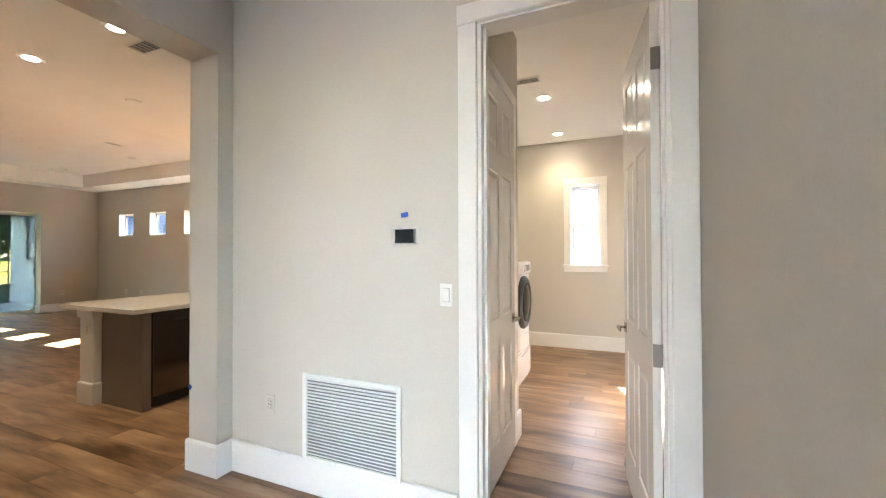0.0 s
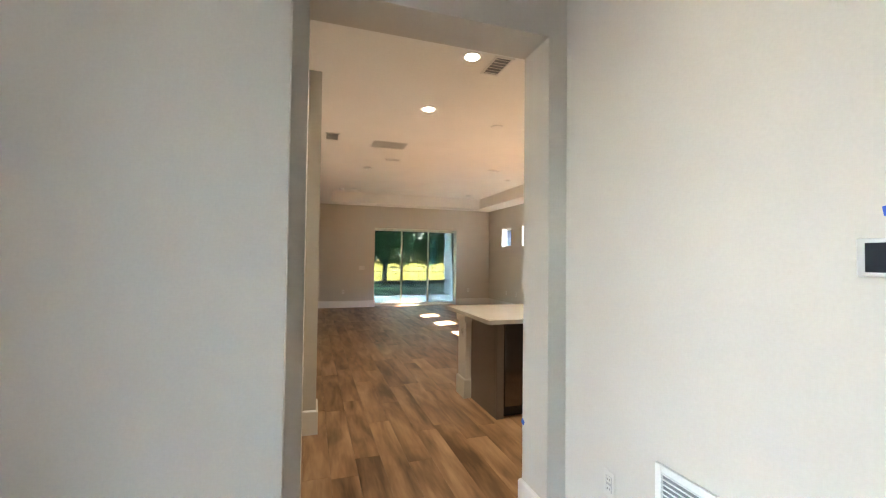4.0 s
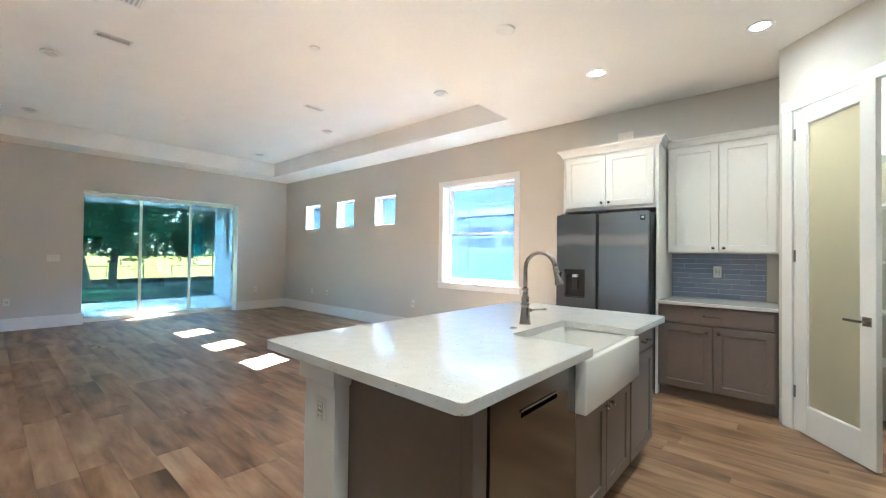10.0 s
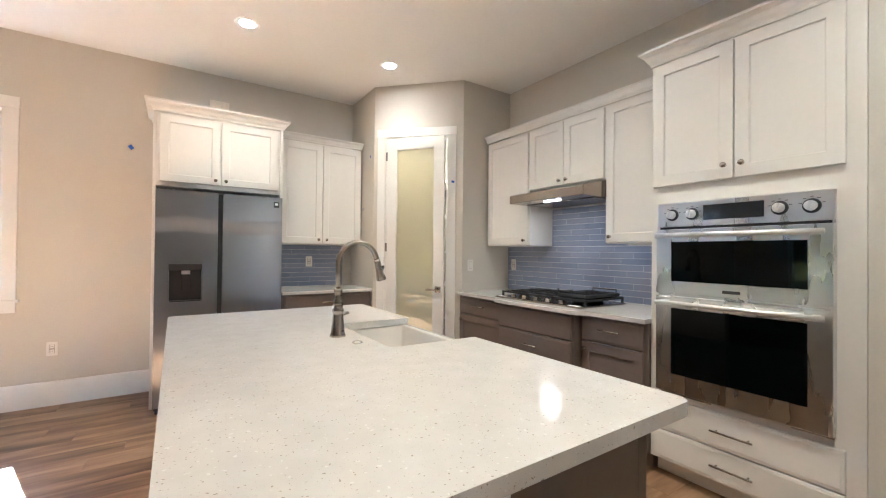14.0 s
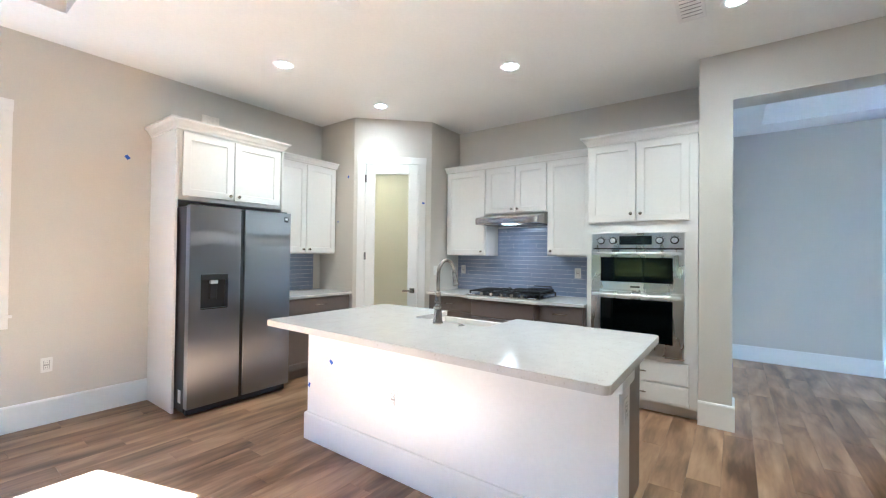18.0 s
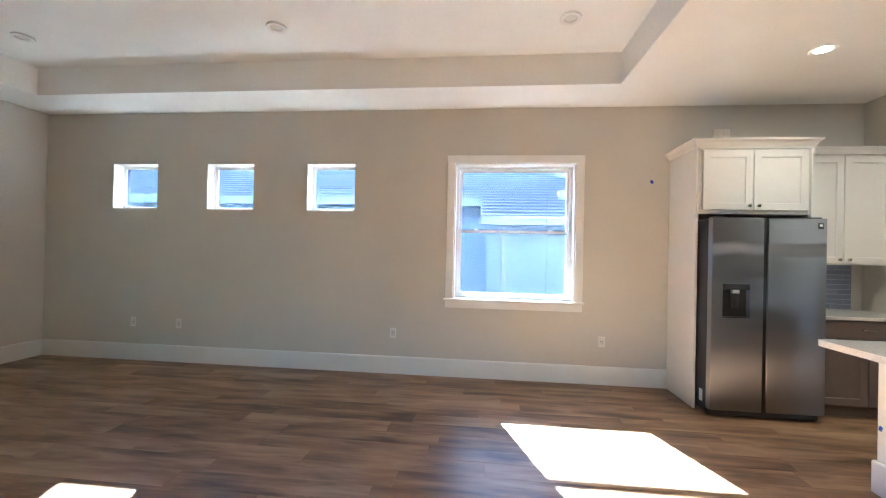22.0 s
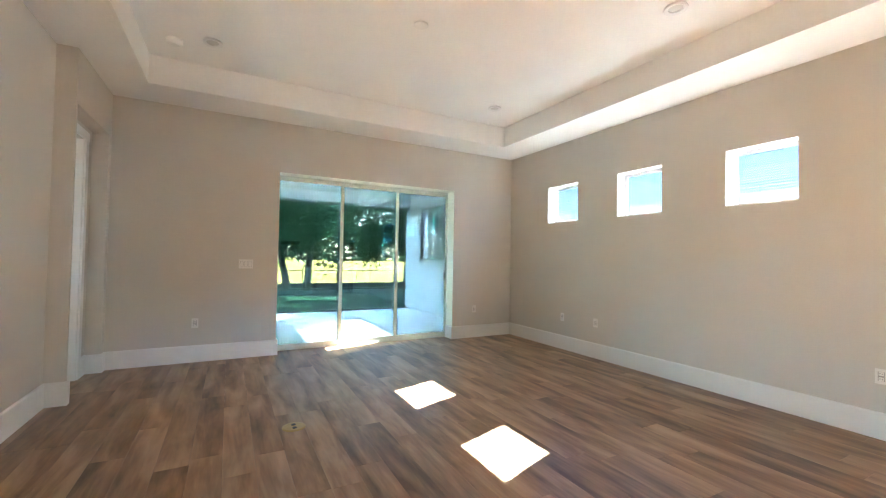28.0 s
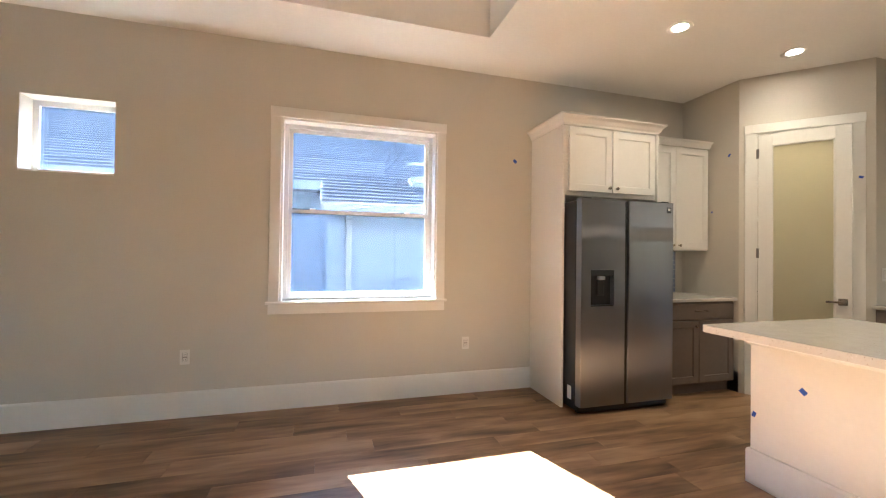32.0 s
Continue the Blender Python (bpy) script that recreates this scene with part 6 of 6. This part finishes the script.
part("soffit", merged(box(-19.5, -7.06, 9.62, 10.0, 2.33, 2.36), box(-7.06, 14, 8.74, 9.05, 1.91, 1.94)), FASCIA, nb)


def shingles(parent, x0, x1, y0, z0, run, pitch, hip):
    """Courses of shingles going up northwards from the eave; hip: how far the west end draws in a metre of run."""
    step = 0.143
    n = int(run / step)
    roof = part("roof", local(box(0, 0.01, 0, 0.01, 0, 0.01), pose(x0 + 1, y0 + 1, z0 + 0.3)), SHINGLE, parent)
    for k in range(n):
        a, b = k * step, (k + 1) * step + 0.03
        xa, xb = x0 + hip * a, x1
        bm = bmesh.new()
        rng = random.Random(k * 7 + int(x0))
        m = 26
        lowr, highr, under = [], [], []
        for i in range(m + 1):
            x = xa + (xb - xa) * i / m
            j = rng.uniform(-0.008, 0.008)
            lowr.append(bm.verts.new((x, y0 + a + j, z0 + a * pitch + 0.030 + rng.uniform(0, 0.004))))
            under.append(bm.verts.new((x, y0 + a + j, z0 + a * pitch - 0.004)))
            highr.append(bm.verts.new((x, y0 + b, z0 + b * pitch)))
        for i in range(m):
            bm.faces.new((lowr[i], lowr[i + 1], highr[i + 1], highr[i]))
            bm.faces.new((under[i], under[i + 1], lowr[i + 1], lowr[i]))
        part("shingle_course", bm, SHINGLE, roof)


shingles(nb, -19.5, -7.06, 9.58, 2.47, 6.0, 0.5, 1.0)
shingles(nb, -7.06, 14.0, 8.722, 2.041, 6.9, 0.5, 0.0)
hip = bmesh.new()
hip.faces.new([hip.verts.new(v) for v in ((-19.5, 9.58, 2.47), (-13.5, 15.58, 5.47), (-13.5, 21.6, 5.47), (-19.5, 24.0, 2.47))])
part("roof", hip, SHINGLE, nb)
part("rake_board", local(box(-0.015, 0.015, 0.0, 0.98, -0.10, 0.012), pose(-7.06, 8.70, 2.03, math.degrees(math.atan(0.5)))), FASCIA, nb)
part("ridge_flashing", local(box(-0.5, 0.5, 0, 0.22, 0, 0.05, 0.01), pose(-4.95, 10.75, 3.07, math.degrees(math.atan(0.5)), 0, -12)), FASCIA, nb)
solo("neighbour_dormer", box(-5.62, -5.38, 9.45, 9.75, 2.36, 2.62, 0.01), FASCIA, "white roof vent box on the neighbouring roof", "roof vent")
for x0, x1, z0, z1 in ((-9.92, -8.70, 1.52, 2.07), (-8.55, -7.60, 1.52, 2.07), (-11.3, -10.2, 1.52, 2.10), (-14.5, -13.3, 1.52, 2.10)):
    wn = part("window", merged(box(x0 - 0.07, x0, 9.97, 10.0, z0 - 0.07, z1 + 0.07), box(x1, x1 + 0.07, 9.97, 10.0, z0 - 0.07, z1 + 0.07), box(x0, x1, 9.97, 10.0, z1, z1 + 0.07), box(x0, x1, 9.97, 10.0, z0 - 0.07, z0), box(x0, x1, 9.975, 9.985, (z0 + z1) / 2 - 0.02, (z0 + z1) / 2 + 0.02)), FASCIA, nb)
    part("blind", merged(*[local(box(x0, x1, -0.012, 0.012, -0.001, 0.001), pose(0, 9.98, z0 + 0.02 + 0.05 * k, 30)) for k in range(int((z1 - z0) / 0.05))]), PLASTIC, wn)
    part("pane", box(x0, x1, 9.994, 9.998, z0, z1), HOUSE_PANE, wn)


def limb(bms, rng, p, d, r, length, depth, tips):
    """Grows one limb and its branches as tapered bars."""
    pts, radii = [p.copy()], [r]
    n = 4
    for k in range(n):
        d = (d + Vector((rng.uniform(-0.28, 0.28), rng.uniform(-0.28, 0.28), rng.uniform(-0.12, 0.2)))).normalized()
        p = p + d * (length / n)
        pts.append(p.copy())
        radii.append(r * (1 - 0.45 * (k + 1) / n))
    bms.append(tube(pts, radii, 8 if depth > 1 else 5))
    if depth == 0:
        tips.append(p.copy())
        return
    for k in range(3 if depth > 1 else 4):
        a = rng.uniform(0, 2 * math.pi)
        out = Vector((math.cos(a), math.sin(a), rng.uniform(0.0, 0.7)))
        limb(bms, rng, pts[rng.choice((2, 3, 4))], (d * 0.7 + out).normalized(), radii[-1] * rng.uniform(0.55, 0.8), length * rng.uniform(0.6, 0.85), depth - 1, tips)
        tips.append(p.copy())


def tree(x, y, lean, height, seed, leaves, label, mat, leaf_size=0.10, droop=0.0):
    rng = random.Random(seed)
    ob = thing("oak_tree", (x, y, -0.2), label, "tree", "oaks behind the lanai")
    bms, tips = [], []
    base = Vector((x, y, -0.25))
    pts = [base, base + Vector((lean[0] * 0.3, lean[1] * 0.3, height * 0.12)), base + Vector((lean[0], lean[1], height * 0.32))]
    bms.append(tube([base + Vector((0, 0, -0.1))] + pts, [0.21, 0.17, 0.14, 0.12], 12))
    top = pts[-1]
    for k in range(5):
        a = 2 * math.pi * k / 5 + rng.uniform(-0.4, 0.4)
        limb(bms, rng, top + Vector((0, 0, rng.uniform(-0.25, 0.1))), Vector((math.cos(a), math.sin(a), rng.uniform(0.25, 0.9))).normalized(), 0.085, height * 0.27, 2, tips)
    part("trunk", merged(*bms), BARK, ob, "dark rough bark", smooth=True)
    clumps = [(c, droop * rng.choice((0.0, 0.5, 1.0, 1.8, 2.6))) for c in tips if rng.random() < 0.7]
    verts, faces = [], []
    for _ in range(leaves):
        c, hang = rng.choice(clumps)
        p = c + Vector((rng.gauss(0, 0.30), rng.gauss(0, 0.30), rng.gauss(-hang, 0.26)))
        u = Vector((rng.uniform(-1, 1), rng.uniform(-1, 1), rng.uniform(-1, 1))).normalized()
        v = u.orthogonal().normalized()
        s = leaf_size * rng.uniform(0.6, 1.5)
        n = len(verts)
        verts += [tuple(p - u * s), tuple(p + v * s * 0.5), tuple(p + u * s), tuple(p - v * s * 0.5)]
        faces.append((n, n + 1, n + 2, n + 3))
    me = bpy.data.meshes.new("crown")
    me.from_pydata(verts, [], faces)
    me.materials.append(mat)
    cr = new("crown", me)
    cr.parent = ob
    cr.matrix_parent_inverse = INVERSE[ob.name]
    cr["label"] = "dense dark leaves with gaps"
    return ob


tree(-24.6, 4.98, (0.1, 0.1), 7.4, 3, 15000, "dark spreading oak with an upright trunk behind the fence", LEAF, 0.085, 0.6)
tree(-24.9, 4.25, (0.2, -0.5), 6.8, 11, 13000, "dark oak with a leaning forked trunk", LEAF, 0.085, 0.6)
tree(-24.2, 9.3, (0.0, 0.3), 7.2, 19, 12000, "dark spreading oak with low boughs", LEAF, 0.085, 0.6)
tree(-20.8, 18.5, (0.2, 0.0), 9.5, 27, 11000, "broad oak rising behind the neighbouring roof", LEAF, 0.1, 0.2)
# Two oaks added to throw shade on the lawn.
tree(-21.0, 11.4, (0.1, 0.1), 8.4, 41, 13000, "tall dense oak added to shade the lawn beside the lanai", LEAF, 0.1, 0.2)
tree(-24.0, 12.9, (-0.2, 0.1), 8.6, 47, 13000, "tall dense oak added near the fence corner to shade the lawn", LEAF, 0.1, 0.2)
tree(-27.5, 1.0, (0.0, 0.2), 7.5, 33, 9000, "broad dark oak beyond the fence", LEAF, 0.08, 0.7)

nbw = part("window", merged(box(-0.56, -0.50, 9.02, 9.05, 0.75, 1.72), box(-0.06, 0.0, 9.02, 9.05, 0.75, 1.72), box(-0.50, -0.06, 9.02, 9.05, 1.66, 1.72), box(-0.50, -0.06, 9.02, 9.05, 0.75, 0.81), box(-0.50, -0.06, 9.025, 9.045, 1.20, 1.25)), FASCIA, nb)
part("pane", box(-0.50, -0.06, 9.044, 9.048, 0.81, 1.66), HOUSE_PANE, nbw)

fence = thing("wire_fence", (-26.0, 5, -0.17), "low wire fence with thin posts and a top rail", "fence")
part("top_rail", tube([(-26.0, -30, 0.62), (-26.0, 40, 0.62)], 0.018, 6), BRONZE, fence)
part("bottom_rail", box(-26.02, -25.98, -30, 40, -0.17, 0.05), BRONZE, fence, "black strip along the ground")
for k in range(29):
    y = -30 + 2.5 * k
    part("post", tube([(-26.0, y, -0.17), (-26.0, y, 0.66)], 0.022, 6), BRONZE, fence)

rng = random.Random(5)
verts, faces = [], []
for k in range(13000):
    y = rng.uniform(-120, 160)
    x = -150 + rng.uniform(-8, 8)
    hgt = 9 + 2.5 * math.sin(y * 0.13) + 1.8 * math.sin(y * 0.37 + 1)
    p = Vector((x, y, rng.uniform(-0.2, 1) * hgt))
    u = Vector((rng.uniform(-1, 1), rng.uniform(-1, 1), rng.uniform(-1, 1))).normalized()
    v = u.orthogonal().normalized()
    s = rng.uniform(0.5, 1.1)
    n = len(verts)
    verts += [tuple(p - u * s), tuple(p + v * s * 0.6), tuple(p + u * s), tuple(p - v * s * 0.6)]
    faces.append((n, n + 1, n + 2, n + 3))
me = bpy.data.meshes.new("far_woods")
me.from_pydata(verts, [], faces)
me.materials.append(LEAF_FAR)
tagged(new("far_woods", me), "distant line of trees beyond the meadow", "trees", kind="stuff")


# ---- backsplash tiles ----
for bed, m, w, z0, z1 in ((bed_e, EWALL, 1.886, 0.917, 1.373), (bed_e, EWALL @ pose(0.615, 0, 0), 0.78, 1.3735, 1.742), (bed_n, NWALL, 0.80, 0.917, 1.372)):
    tile_field(bed, m, w, z0, z1)


# ---- floor planks: the ones nearest the walk are pieces, the rest one joined sheet ----
PW, PL, GAP = 0.181, 1.22, 0.0009
plank_rng = random.Random(7)


def plank_bm(l, w):
    bm = bmesh.new()
    c = 0.0007
    lo = [bm.verts.new(p) for p in ((0, 0, -0.003), (l, 0, -0.003), (l, w, -0.003), (0, w, -0.003))]
    mid = [bm.verts.new(p) for p in ((0, 0, -0.001), (l, 0, -0.001), (l, w, -0.001), (0, w, -0.001))]
    top = [bm.verts.new(p) for p in ((c, c, 0), (l - c, c, 0), (l - c, w - c, 0), (c, w - c, 0))]
    bm.faces.new(top)
    for k in range(4):
        j = (k + 1) % 4
        bm.faces.new((lo[k], lo[j], mid[j], mid[k]))
        bm.faces.new((mid[k], mid[j], top[j], top[k]))
    return bm


plank_mesh, near_count = {}, 0
far_verts, far_faces = [], []
row, y = 0, -3.58
while y < 6.39:
    x = -12.768 - plank_rng.random() * PL
    w = PW
    while x < 0.99:
        x0, x1 = max(x, -12.768), min(x + PL, 0.99)
        x += PL
        if x1 - x0 < 0.03:
            continue
        near = (-10.6 < x0 < -2.2 and 0.9 < y < 5.4) and near_count < 300
        if near and x1 - x0 > PL - 0.01:
            key = "full"
            if key not in plank_mesh:
                me = bpy.data.meshes.new("plank")
                b = plank_bm(PL - GAP, PW - GAP)
                b.to_mesh(me)
                b.free()
                me.materials.append(PLANK)
                plank_mesh[key] = me
            ob = new("plank", plank_mesh[key])
            ob.location = (x0, y, 0)
            ob.parent = floor
            near_count += 1
        else:
            l, c, n = x1 - x0 - GAP, 0.0007, len(far_verts)
            far_verts += [(x0 + p, y + q, r) for p, q, r in ((0, 0, -0.003), (l, 0, -0.003), (l, w - GAP, -0.003), (0, w - GAP, -0.003), (c, c, 0), (l - c, c, 0), (l - c, w - GAP - c, 0), (c, w - GAP - c, 0))]
            far_faces += [(n + 4, n + 5, n + 6, n + 7), (n, n + 1, n + 5, n + 4), (n + 1, n + 2, n + 6, n + 5), (n + 2, n + 3, n + 7, n + 6), (n + 3, n, n + 4, n + 7)]
    y += PW
    row += 1
me = bpy.data.meshes.new("far_planks")
me.from_pydata(far_verts, [], far_faces)
me.materials.append(PLANK_FAR)
far_planks = new("far_planks", me)
far_planks.parent = floor
far_planks["kind"] = "stuff"
